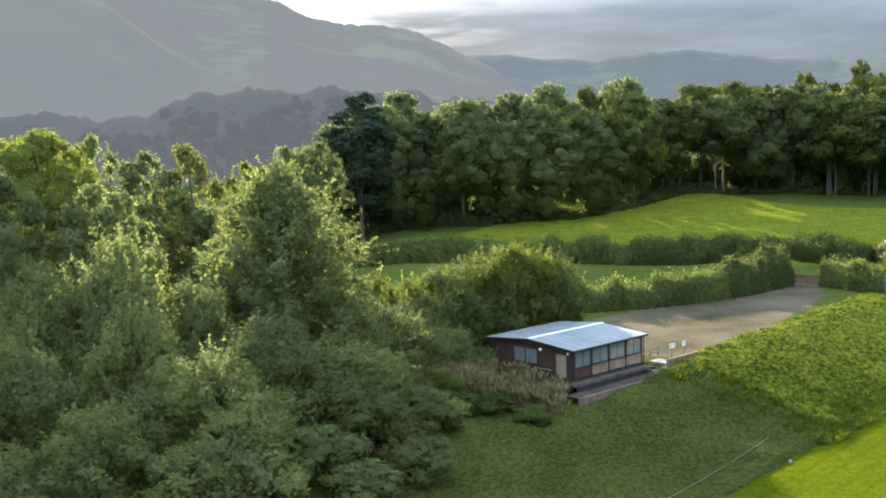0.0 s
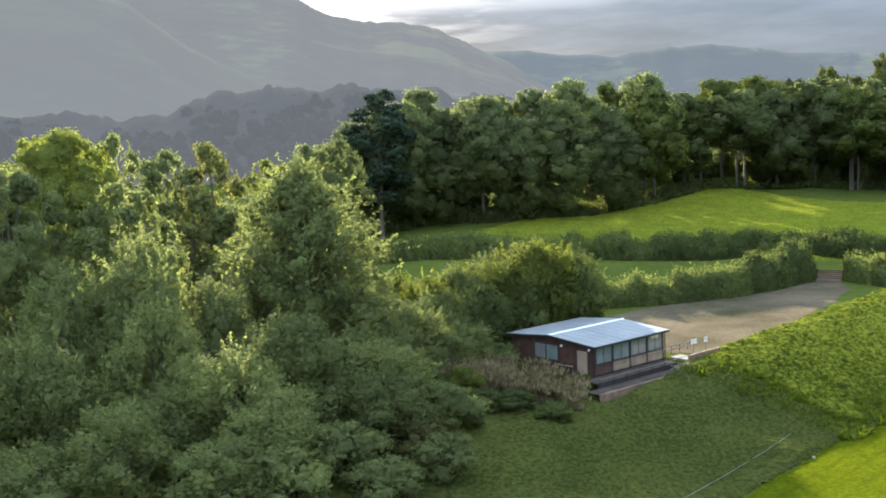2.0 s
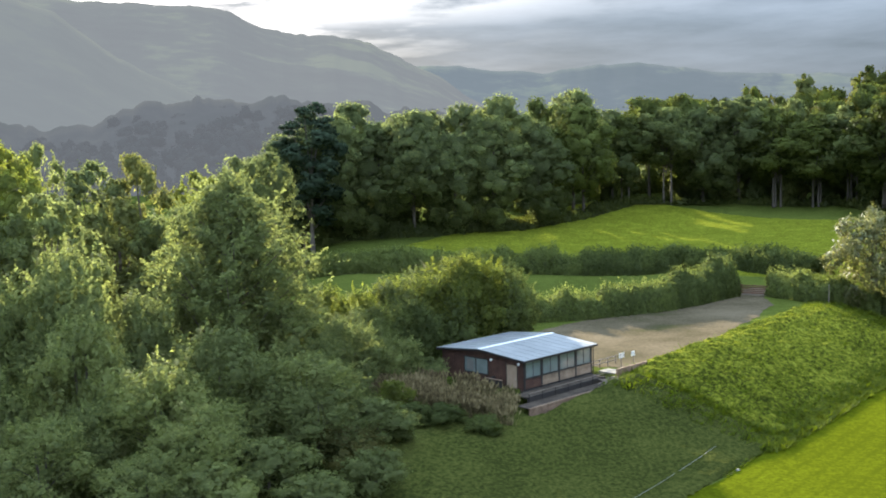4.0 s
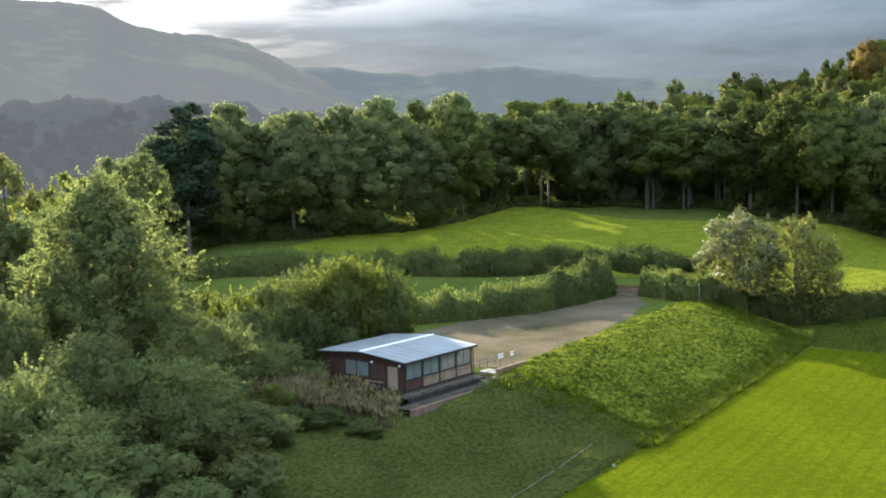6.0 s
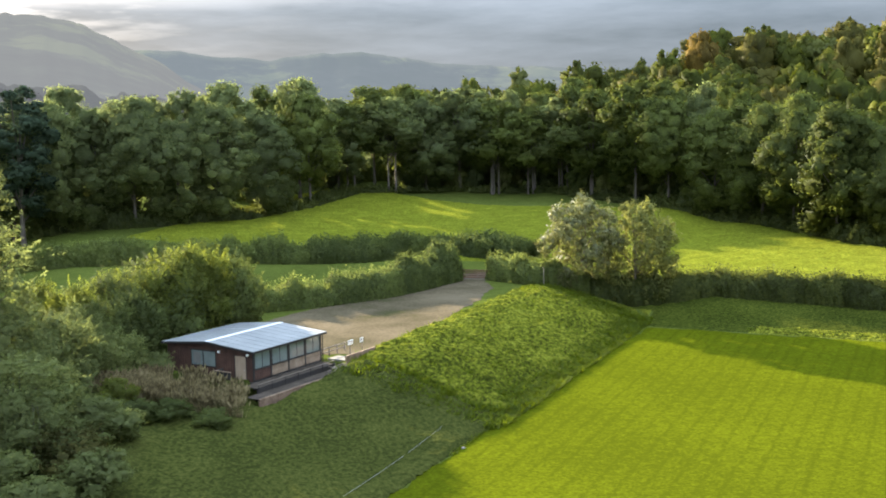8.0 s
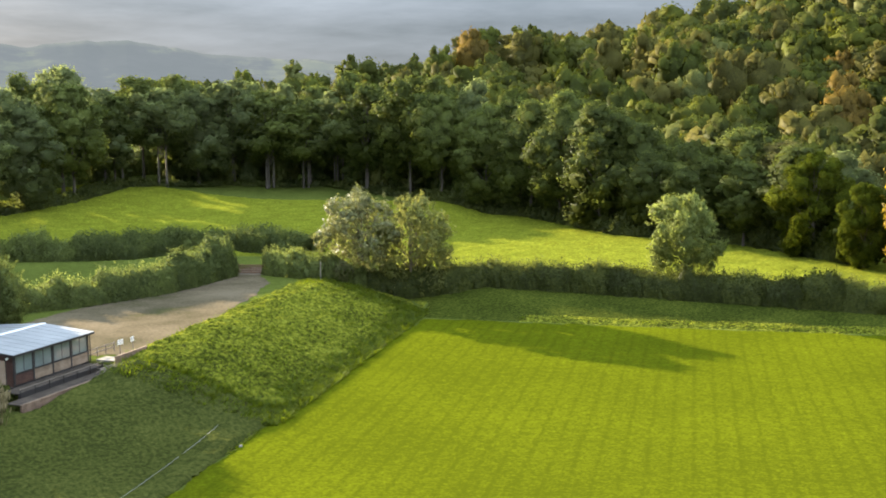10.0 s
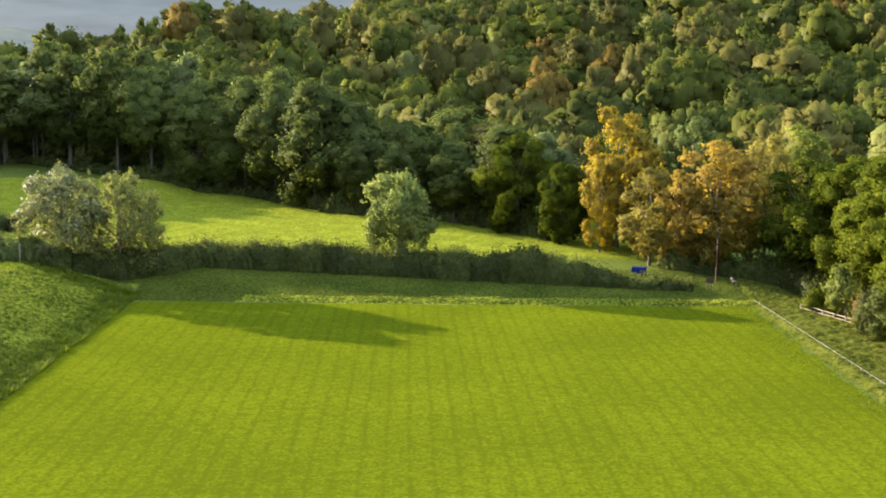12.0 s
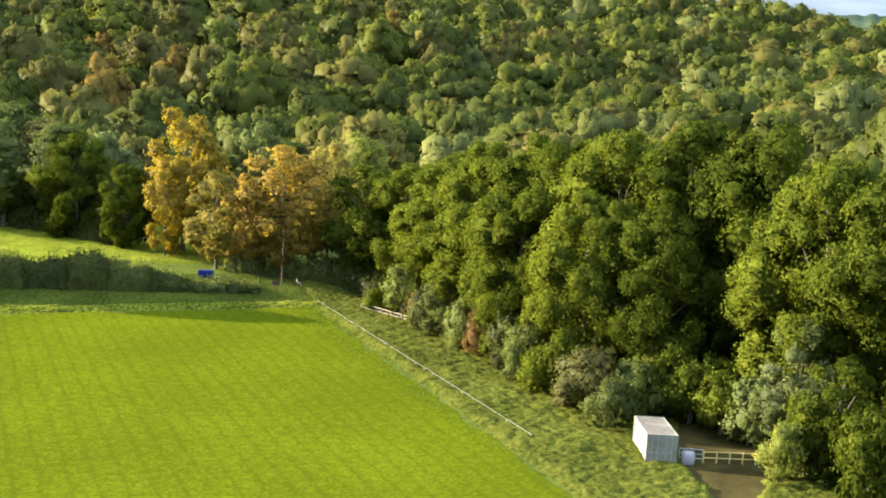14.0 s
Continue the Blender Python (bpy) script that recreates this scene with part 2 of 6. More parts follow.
def box(bm, x0, x1, y0, y1, z0, z1, bevel=0.0):
    r = bmesh.ops.create_cube(bm, size=1.0)
    vs = r["verts"]
    bmesh.ops.scale(bm, vec=(x1 - x0, y1 - y0, z1 - z0), verts=vs)
    bmesh.ops.translate(bm, vec=((x0 + x1) / 2, (y0 + y1) / 2, (z0 + z1) / 2), verts=vs)
    if bevel:
        es = list({e for v in vs for e in v.link_edges})
        bmesh.ops.bevel(bm, geom=es, offset=bevel, segments=1, affect="EDGES")
    return bm


def block(name, dims, mat, parent=None, label="", bevel=0.01):
    return part(name, box(bmesh.new(), *dims, bevel), mat, parent, label)


def tubes(runs, sides=6):
    """Tapered tubes along polylines of (x, y, z, radius)."""
    vs, fs = [], []
    for run in runs:
        run = np.asarray(run, float)
        start = sum(len(v) for v in vs)
        d = np.gradient(run[:, :3], axis=0)
        d /= np.linalg.norm(d, axis=1)[:, None] + 1e-9
        ref = np.where(np.abs(d[:, 2:3]) > 0.9, [[1.0, 0, 0]], [[0, 0, 1.0]])
        a = np.cross(d, ref)
        a /= np.linalg.norm(a, axis=1)[:, None] + 1e-9
        b = np.cross(d, a)
        k = np.arange(sides) * 2 * np.pi / sides
        ring = run[:, None, :3] + run[:, None, 3:4] * (a[:, None] * np.cos(k)[None, :, None] + b[:, None] * np.sin(k)[None, :, None])
        vs.append(ring.reshape(-1, 3))
        for i in range(len(run) - 1):
            for j in range(sides):
                p, q = start + i * sides + j, start + i * sides + (j + 1) % sides
                fs.append((p, q, q + sides, p + sides))
    return np.concatenate(vs), np.array(fs)


# a small rounded lump, for the dense inside of a crown
def lump_shape():
    bm = bmesh.new()
    bmesh.ops.create_icosphere(bm, subdivisions=1, radius=1.0)
    v = np.array([p.co[:] for p in bm.verts])
    v /= np.linalg.norm(v, axis=1)[:, None]
    f = np.array([[q.index for q in g.verts] for g in bm.faces])
    bm.free()
    return v, f


LUMP_V, LUMP_F = lump_shape()


def unit(v):
    return v / (np.linalg.norm(v, axis=-1, keepdims=True) + 1e-9)


def foliage(lobes, total, leaf, rng, rough=0.55, sprig=0.0, core=0.6, flat=0.85, long=1.5, shoots=0, reach=1.0, loose=0.38, soft=0.4, clump=0.5):
    """Leaves over lobes (x, y, z, radius): leaf blades that face outward with scatter, over dense lumps.
    Returns corners, three-sided faces, which faces are smooth, and the corners' normals, which follow the clumps."""
    lobes = np.asarray(lobes, float)
    n = np.maximum((1.3 * total * lobes[:, 3] ** 1.7 / (lobes[:, 3] ** 1.7).sum()).astype(int), 4)
    who = np.repeat(np.arange(len(lobes)), n)
    u = unit(rng.normal(size=(len(who), 3)))
    r = lobes[who, 3] * (0.7 + loose * rng.random(len(who)) ** 1.5 + sprig * rng.random(len(who)) ** 4)
    sq = np.array([1, 1, flat])
    p = lobes[who, :3] + u * r[:, None] * sq
    keep = np.ones(len(p), bool)
    for i, (x, y, z, rad) in enumerate(lobes):
        d2 = (((p - (x, y, z)) / sq) ** 2).sum(1)
        keep &= (d2 > (0.66 * rad) ** 2) | (who == i)
    p, u = p[keep], u[keep]
    if shoots:      # leafy shoots that stand out of the crown
        k = rng.integers(len(p), size=shoots)
        way_out = unit(u[k] * 0.7 + rng.normal(size=(shoots, 3)) * 0.25 + (0, 0, 0.6))
        t = np.linspace(0.05, 1, 11)[None, :, None] * (reach * (0.5 + 0.7 * rng.random((shoots, 1, 1))))
        sp = (p[k][:, None] + way_out[:, None] * t + rng.normal(size=(shoots, 11, 3)) * leaf * 0.25).reshape(-1, 3)
        p, u = np.concatenate([p, sp]), np.concatenate([u, np.repeat(u[k], 11, 0)])
    blade = unit(u + rough * rng.normal(size=u.shape) * 0.6 + (0, 0, 0.25))
    t1 = unit(np.cross(blade, rng.normal(size=u.shape)))
    t2 = np.cross(blade, t1)
    size = leaf * (0.55 + 0.9 * rng.random(len(p)))[:, None]
    a, b = t1 * size * 0.5 * long, t2 * size * 0.5
    v = np.stack([p - a + b * 0.7, p - a * 0.6 - b, p + a], 1).reshape(-1, 3)
    mid, span = (lobes[:, :3].max(0) + lobes[:, :3].min(0)) / 2 * (1, 1, 0.85), np.ptp(lobes[:, :3], axis=0) / 2 + 1e-3
    lean = unit(u * clump + unit((p - mid) / span) * 0.7 + blade * soft)
    nrm = np.repeat(lean, 3, 0)
    f = np.arange(len(v)).reshape(-1, 3)
    wob = 1 + 0.13 * rng.normal(size=(len(lobes), len(LUMP_V), 1))
    cv = (lobes[:, None, :3] + LUMP_V[None] * wob * (lobes[:, 3] * core)[:, None, None] * sq).reshape(-1, 3)
    cf = LUMP_F[None] + (np.arange(len(lobes)) * len(LUMP_V))[:, None, None] + len(v)
    cn = unit(np.tile(LUMP_V, (len(lobes), 1)) * clump + unit((cv - mid) / span) * 0.7)
    v, f = np.concatenate([v, cv]), np.concatenate([f, cf.reshape(-1, 3)])
    return v, f, np.ones(len(f), bool), np.concatenate([nrm, cn])


def crown_lobes(rng, h, radius, base, boughs, shape, size=0.36, clumps=8, tuft=0.42):
    """Boughs of a crown between heights base and h, of that radius, by the tree's habit, each set with clumps."""
    big = []
    for i in range(boughs):
        t = (i + 0.5) / boughs
        if shape == "dome":
            env = math.sqrt(max(1 - (max(t - 0.35, 0) / 0.68) ** 2, 0.03)) * (0.72 + 0.28 * min(t / 0.35, 1))
        elif shape == "full":
            env = math.sqrt(max(1 - (max(t - 0.55, 0) / 0.46) ** 2, 0.04)) * (0.7 + 0.3 * min(t / 0.4, 1))
        elif shape == "spire":
            env = (1 - t) ** 0.7 * 0.9 + 0.1
        else:
            env = math.sin(math.pi * (0.12 + 0.8 * t)) ** 0.5
        lr = radius * size * (0.7 + 0.6 * rng.random()) * (0.6 + 0.4 * env)
        k = 2.39996 * i + rng.random() * 0.9
        rr = max(env * radius - lr, 0) * (0.82 + 0.24 * rng.random())
        z = base + lr * 0.6 + (h - base - lr * 1.3) * t
        big.append((rr * math.cos(k), rr * math.sin(k), min(z, h - lr), lr))
    big.append((0, 0, base + (h - base) * 0.5, radius * 0.5))
    big = np.array(big)
    if not clumps:
        return big
    out = [big * (1, 1, 1, 0.86)]
    mid = np.array([0, 0, base + (h - base) * 0.42])
    for x, y, z, lr in big[:-1]:
        away = unit(np.array([x, y, z]) - mid)
        u = unit(rng.normal(size=(clumps, 3)) * 0.75 + away * 0.7 + (0, 0, 0.25))
        cr = lr * tuft * (0.6 + 0.7 * rng.random((clumps, 1)))
        out.append(np.concatenate([(x, y, z) + u * (lr * 1.02 - cr * 0.55), cr], 1))
    out = np.concatenate(out)
    out[:, 2] = np.minimum(out[:, 2], h - out[:, 3] * 0.9)
    return out


def limb_lobes(rng, h, radius, base, limbs, top, tilt, size, at=(0.45, 0.72, 0.97)):
    """A crown of tiered limbs off one stem: clumps along each limb, and the limbs themselves."""
    lobes, runs = [], []
    for i in range(limbs):
        t = ((i + rng.random()) / limbs) ** 0.9
        z0 = base + (h - base) * t * 0.9
        reach = radius * (max(1 - t, 0) ** top + 0.05) * (0.72 + 0.42 * rng.random()) * min(1.0, 0.72 + t * 2.0)
        k = 2.39996 * i + rng.random() * 0.8
        rise = math.tan(radians(tilt * (0.7 + 0.6 * rng.random())))
        tip = lambda q: (reach * q * math.cos(k), reach * q * math.sin(k), min(z0 + reach * q * rise * (0.6 + 0.4 * q), h * (0.97 + 0.02 * rng.random())))
        runs.append([(0, 0, z0, 0.09), (*tip(0.5), 0.06), (*tip(1.0), 0.02)])
        for q in at:
            lobes.append((*(np.array(tip(q)) + rng.normal(size=3) * 0.15 * size), size * (1.15 - 0.55 * q) * (0.7 + 0.5 * rng.random()) * (0.65 + 0.35 * (1 - t))))
    lobes += [(0, 0, h * (1 - 0.018 * k), size * (0.22 + 0.09 * k)) for k in range(1, 6)]
    return np.array(lobes), runs


def trunk_runs(rng, h, lobes, girth, limbs, stems=1):
    runs = []
    for s in range(stems):
        ox, oy = (rng.normal() * girth * 2 * (stems > 1) for _ in (0, 1))
        top = h * (0.82 + 0.05 * rng.random())
        zs = np.linspace(-0.6, top, 7)
        lean = rng.normal(size=2) * 0.02 * h
        runs.append([(ox + lean[0] * (z / h) ** 2, oy + lean[1] * (z / h) ** 2, z, girth * (1.25 if i == 0 else 1) * (1 - 0.85 * i / 6)) for i, z in enumerate(zs)])
    order = rng.permutation(len(lobes))[:limbs]
    for i in order:
        x, y, z, r = lobes[i]
        z0 = max(z * 0.55, 0.15 * h)
        runs.append([(0, 0, z0, girth * 0.45), (x * 0.45, y * 0.45, z0 + (z - z0) * 0.55, girth * 0.28), (x * 0.95, y * 0.95, z, girth * 0.1)])
    return runs


def tree(rng, name, h, radius, base, n, shape, leaf_mat, total, leaf, girth=0.35, limbs=8, stems=1, size=0.36, clumps=8, tuft=0.42, tilt=None, **more):
    """A tree at the origin: an Empty with its trunk and its crown. Tags come with planting."""
    ob = new(name)
    ob.empty_display_size = 0.3
    if tilt is None:
        lobes = crown_lobes(rng, h, radius, base, n, shape, size, clumps, tuft)
        runs = trunk_runs(rng, h, lobes[:n + 1], girth, limbs, stems)
    else:
        lobes, runs = limb_lobes(rng, h, radius, base, n, shape, tilt, size)
        runs += trunk_runs(rng, h, lobes, girth, 0)
    quads("trunk", *tubes(runs), BARK, ob, True)
    v, f, even, nrm = foliage(lobes, total, leaf, rng, **more)
    quads("crown", v, f, leaf_mat, ob, even, nrm)
    ob["height"], ob["radius"] = h, radius
    return ob


def plant(proto, x, y, height, radius, turn=0.0, z=None, **tags):
    """Plant a copy of a tree kind, scaled to a height and crown radius."""
    sz, sr = height / proto["height"], radius / proto["radius"]
    m = pose(x, y, gz1(x, y) if z is None else z, 0, 0, turn) @ Matrix.Diagonal((sr, sr, sz, 1))
    if proto.get("planted"):
        ob = copy_thing(proto, Matrix.Identity(4))
        ob.matrix_basis = m
        for c in ob.children:
            if c.name.startswith("crown"):
                c.material_slots[0].link = "DATA"
    else:
        ob = proto
        ob.matrix_basis = m
        proto["planted"] = 1
    return tagged(ob, **tags)


def retint(ob, mat):
    for c in ob.children:
        if c.name.startswith("crown"):
            c.material_slots[0].link = "OBJECT"
            c.material_slots[0].material = mat
    return ob


def bearing(az, d):
    """A place by its compass bearing from the north axis, and its distance."""
    return d * math.sin(radians(az)), d * math.cos(radians(az))


# ---- the land ----
CX, CY = 63.5, 122.8                     # far corner of the pitch below the bank
UX, UY, VX, VY = 0.66, 0.751, 0.751, -0.66   # along the pitch, across it


def smooth(a, b, v):
    t = np.clip((v - a) / (b - a), 0.0, 1.0)
    return t * t * (3.0 - 2.0 * t)


def gz(x, y):
    """Height of the land."""
    x, y = np.asarray(x, float), np.asarray(y, float)
    s = (x - CX) * UX + (y - CY) * UY
    w = (x - CX) * VX + (y - CY) * VY
    width = 14.0 + 15.0 * smooth(-44, -68, s) + 8.0 * smooth(2, 24, s)
    foot = 1.4 * smooth(0, -20, s)
    t = np.clip(-(w + foot) / (width - foot), 0, 1)
    z = 4.0 * (0.6 * t + 0.4 * t * t * (3 - 2 * t))
    z = z - 0.1 * np.clip(-8 - x, 0, 250)
    z = np.maximum(z, 2.0 * smooth(1, 17, s) * smooth(-40, 0, w))
    z = z + 0.032 * np.clip(s - 22, 0, 130)
    z = z + 0.05 * np.clip(y - 170, 0, 90) * (1 - smooth(-110, -60, w)) * smooth(-60, 0, x)
    z = z + 0.24 * np.clip(s - 112, 0, 380) * smooth(-230, 220, w)
    z = z + 16.0 * np.exp(-((x - 222) ** 2 + (y - 356) ** 2) / 3200.0)
    z = z + 0.12 * np.clip(w - 96, 0, 220) * (1 - smooth(60, 200, s))
    c, sn = 0.742, 0.670
    lx, ly = (x - 10.8) * c + (y - 94.4) * sn, (y - 94.4) * c - (x - 10.8) * sn
    z = z - 1.0 * smooth(-4.2, -3.0, lx) * (1 - smooth(8.6, 10.0, lx)) * smooth(-4.4, -3.4, ly) * (1 - smooth(-0.2, 0.6, ly))
    return z


def gz1(x, y):
    return float(gz(x, y))


def ground_sheet():
    az = np.radians(np.concatenate([np.arange(-180, -34, 4.0), np.arange(-34, 100, 0.6), np.arange(100, 180, 4.0)]))
    r = np.concatenate([[0.0, 15, 30, 45], np.arange(55, 180, 1.0), 180 * 1.035 ** np.arange(0, 94)])
    a, d = np.meshgrid(az, r, indexing="ij")
    x, y = d * np.sin(a), d * np.cos(a)
    z = gz(x, y)
    n, k = a.shape
    v = np.stack([x, y, z], -1).reshape(-1, 3)
    i, j = np.meshgrid(np.arange(n), np.arange(k - 1), indexing="ij")
    p, q = (i * k + j).ravel(), (((i + 1) % n) * k + j).ravel()
    f = np.stack([p, q, q + 1, p + 1], 1)
    return tagged(quads("ground", v, f, TURF, None, True), "rough green grassland rolling from pasture to wooded hillside", "ground", kind="structure")


ground_sheet()


def sheet(name, outline, mat, lift, step=1.0, **tags):
    """A thin surface laid over the land inside an outline."""
    rg = random.Random(name)
    ragged = []
    for (x0, y0), (x1, y1) in zip(outline, outline[1:] + outline[:1]):     # worn, uneven edge
        n = max(int(math.dist((x0, y0), (x1, y1)) / 1.1), 1)
        for k in range(n):
            ragged.append((x0 + (x1 - x0) * k / n + rg.uniform(-0.35, 0.35), y0 + (y1 - y0) * k / n + rg.uniform(-0.35, 0.35)))
    outline = ragged
    bm = bmesh.new()
    f = bm.faces.new([bm.verts.new((x, y, 0)) for x, y in outline])
    lo = [min(p[i] for p in outline) for i in (0, 1)]
    hi = [max(p[i] for p in outline) for i in (0, 1)]
    for ax in (0, 1):
        for c in np.arange(lo[ax] + step, hi[ax], step):
            co = [0, 0, 0]
            no = [0, 0, 0]
            co[ax], no[ax] = c, 1
            bmesh.ops.bisect_plane(bm, geom=bm.verts[:] + bm.edges[:] + bm.faces[:], plane_co=co, plane_no=no)
    for v in bm.verts:
        v.co.z = gz1(v.co.x, v.co.y) + lift
    bmesh.ops.recalc_face_normals(bm, faces=bm.faces[:])
    for g in bm.faces:
        if g.normal.z < 0:
            g.normal_flip()
    ob = part(name, bm, mat)
    return tagged(ob, kind="structure", **tags)


def lawn_sheet():
    """The mown pitch, in its own axes so that the mower's lanes run along it."""
    rng = np.random.default_rng(3)
    m = Matrix(((VX, UX, 0, CX), (VY, UY, 0, CY), (0, 0, 1, 0.03), (0, 0, 0, 1)))
    ws, ss = np.linspace(0, 1, 53), np.arange(-140, 0.1, 2.0)
    W, S = np.meshgrid(ws, ss, indexing="ij")
    wob = 0.25 * rng.normal(size=W.shape)
    W = -1.3 * smooth(0, -20, S) + W * (76.9 + 0.055 * S + 1.3 * smooth(0, -20, S)) + np.where((W < 0.01) | (W > 0.99), wob, 0)
    S = S + np.where(S > -0.5, wob, 0)
    n, k = W.shape
    v = np.stack([W, S, np.zeros_like(W)], -1).reshape(-1, 3)
    i, j = np.meshgrid(np.arange(n - 1), np.arange(k - 1), indexing="ij")
    p = (i * k + j).ravel()
    f = np.stack([p, p + k, p + k + 1, p + 1], 1)
    ob = quads("lawn", v, f, LAWN)
    ob.matrix_world = m
    return tagged(ob, "bright green mown playing field with faint mower stripes", "lawn", kind="structure")


lawn_sheet()
sheet("car_park", [(18.8, 103.0), (24.6, 101.5), (34.0, 115.6), (42.5, 127.5), (48.3, 138.0), (49.3, 145.0), (46.5, 146.8), (43.2, 144.2), (31.8, 135.2), (22.6, 130.2), (13, 121), (12, 112)],
      GRAVEL, 0.03, 1.5, label="worn grey-brown gravel car park with grassy patches", category="car park")
sheet("track", [(73, 11.6), (77, 12.6), (80.3, 14.4), (83.4, 16.1), (88.6, 18.4), (96, 19.2), (110, 19.0), (110, 11.5), (95, 10.6), (87, 9.8), (81, 8.6), (73, 8.0)],
      DAMP_SHADED_EARTH, 0.03, 1.5, label="damp, shade-darkened bare earth farm track leading under the trees", category="track")


# ---- distant hills: far backdrop ----
def far_hill(name, dist, depth, profile, colours, haze, glow, label, seed, bumps=1.0):
    """A ridge far off: slopes rising to a skyline, its haze put in as a glow."""
    m = bpy.data.materials.new(name)
    m.use_nodes = True
    nt = m.node_tree
    b = nt.nodes["Principled BSDF"]
    co = nt.nodes.new("ShaderNodeTexCoord").outputs["Object"]
    woods = noise_tex(nt, co, 0.006 * 1000 / dist * 2, 4.0, 0.6)
    trees = noise_tex(nt, co, 0.05 * 1000 / dist, 4.0, 0.7)
    f = maths(nt, "ADD", maths(nt, "MULTIPLY", woods, 0.7), maths(nt, "MULTIPLY", trees, 0.3))
    col = ramp(nt, f, [(0.40, colours[0]), (0.52, colours[1]), (0.60, colours[2])])
    nt.links.new(col, b.inputs["Base Color"])
    b.inputs["Roughness"].default_value = 1.0
    b.inputs["Specular IOR Level"].default_value = 0.0
    # Haze comes from the surface's own emission, mostly haze colour over the ground tone.
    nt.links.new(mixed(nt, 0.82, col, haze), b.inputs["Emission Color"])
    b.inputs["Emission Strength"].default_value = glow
    rng = np.random.default_rng(seed)
    az = np.arange(profile[0][0], profile[-1][0], 0.15)
    el = np.interp(az, [p[0] for p in profile], [p[1] for p in profile])
    knots = rng.normal(size=(5, 400))
    wob = sum(np.interp(az * k, np.arange(400) - 150.0, knots[i]) / k for i, k in enumerate((0.8, 2.0, 4.5)))
    el = el + bumps * 0.05 * wob
    fringe = dist * np.radians(bumps * 0.13) * np.abs(np.sin(az * 3.1 + 1.6 * np.sin(az * 1.3) + seed)) ** 0.7 * (0.5 + 0.5 * np.sin(az * 2.3 + 2 * np.sin(az * 0.7)))
    top = 26 + dist * np.tan(np.radians(el))
    rows = []
    for t in np.linspace(0, 1.25, 16):
        d = dist - depth * (1 - t)
        shape = t ** 0.85 if t <= 1 else 1 - (t - 1) * 1.5
        z = -30 + (top + 30) * shape + fringe * (t > 0.9) * (t < 1.1)
        rows.append(np.stack([d * np.sin(np.radians(az)), d * np.cos(np.radians(az)), z], -1))
    v = np.stack(rows, 1)
    n, k = v.shape[:2]
    i, j = np.meshgrid(np.arange(n - 1), np.arange(k - 1), indexing="ij")
    p = (i * k + j).ravel()
    return tagged(quads(name, v.reshape(-1, 3), np.stack([p, p + 1, p + k + 1, p + k], 1), m, None, True), label, "hill", kind="structure")


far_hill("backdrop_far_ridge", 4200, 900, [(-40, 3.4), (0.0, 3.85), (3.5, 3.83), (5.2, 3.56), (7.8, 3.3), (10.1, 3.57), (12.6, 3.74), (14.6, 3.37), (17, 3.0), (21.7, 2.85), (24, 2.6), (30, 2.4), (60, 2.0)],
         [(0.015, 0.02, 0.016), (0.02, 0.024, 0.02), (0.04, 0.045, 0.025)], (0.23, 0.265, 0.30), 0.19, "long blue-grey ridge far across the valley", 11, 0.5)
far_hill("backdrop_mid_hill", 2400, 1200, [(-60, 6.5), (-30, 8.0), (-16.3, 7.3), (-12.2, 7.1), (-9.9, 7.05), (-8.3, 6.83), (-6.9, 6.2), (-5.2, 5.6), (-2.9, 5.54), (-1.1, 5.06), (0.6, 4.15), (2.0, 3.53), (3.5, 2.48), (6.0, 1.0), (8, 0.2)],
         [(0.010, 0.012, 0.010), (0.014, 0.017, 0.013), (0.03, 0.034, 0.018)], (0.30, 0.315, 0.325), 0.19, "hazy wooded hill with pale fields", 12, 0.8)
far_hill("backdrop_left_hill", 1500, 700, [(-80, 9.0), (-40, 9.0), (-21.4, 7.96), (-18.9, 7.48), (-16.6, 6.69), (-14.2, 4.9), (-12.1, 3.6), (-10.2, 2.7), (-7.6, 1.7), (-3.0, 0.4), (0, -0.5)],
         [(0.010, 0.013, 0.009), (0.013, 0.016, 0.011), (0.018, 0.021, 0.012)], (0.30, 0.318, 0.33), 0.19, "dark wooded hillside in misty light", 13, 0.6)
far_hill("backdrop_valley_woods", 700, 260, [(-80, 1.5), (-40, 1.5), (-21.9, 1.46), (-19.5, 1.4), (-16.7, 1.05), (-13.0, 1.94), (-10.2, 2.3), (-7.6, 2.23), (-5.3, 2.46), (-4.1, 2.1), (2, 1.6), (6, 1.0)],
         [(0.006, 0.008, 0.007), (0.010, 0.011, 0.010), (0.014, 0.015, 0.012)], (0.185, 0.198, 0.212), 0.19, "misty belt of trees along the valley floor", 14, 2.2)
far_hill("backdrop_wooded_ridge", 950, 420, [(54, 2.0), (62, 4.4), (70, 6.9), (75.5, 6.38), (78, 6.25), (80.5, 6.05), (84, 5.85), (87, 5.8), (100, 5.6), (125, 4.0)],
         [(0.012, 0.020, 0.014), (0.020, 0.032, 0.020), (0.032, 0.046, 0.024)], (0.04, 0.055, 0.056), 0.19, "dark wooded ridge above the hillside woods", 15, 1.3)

# ---- tree kinds ----
rng = np.random.default_rng(7)
WILLOW = [tree(rng, "willow_tree", 14, 6.0, 0.2, 18, ("round", "dome", "full")[i], LEAF_WILLOW, 13500, 0.21, 0.2, 10, 3, size=0.34, clumps=9, tuft=0.36, sprig=0.8, core=0.42, flat=1.5, shoots=480, reach=1.5, loose=0.6, long=1.9, soft=0.55) for i in range(3)]
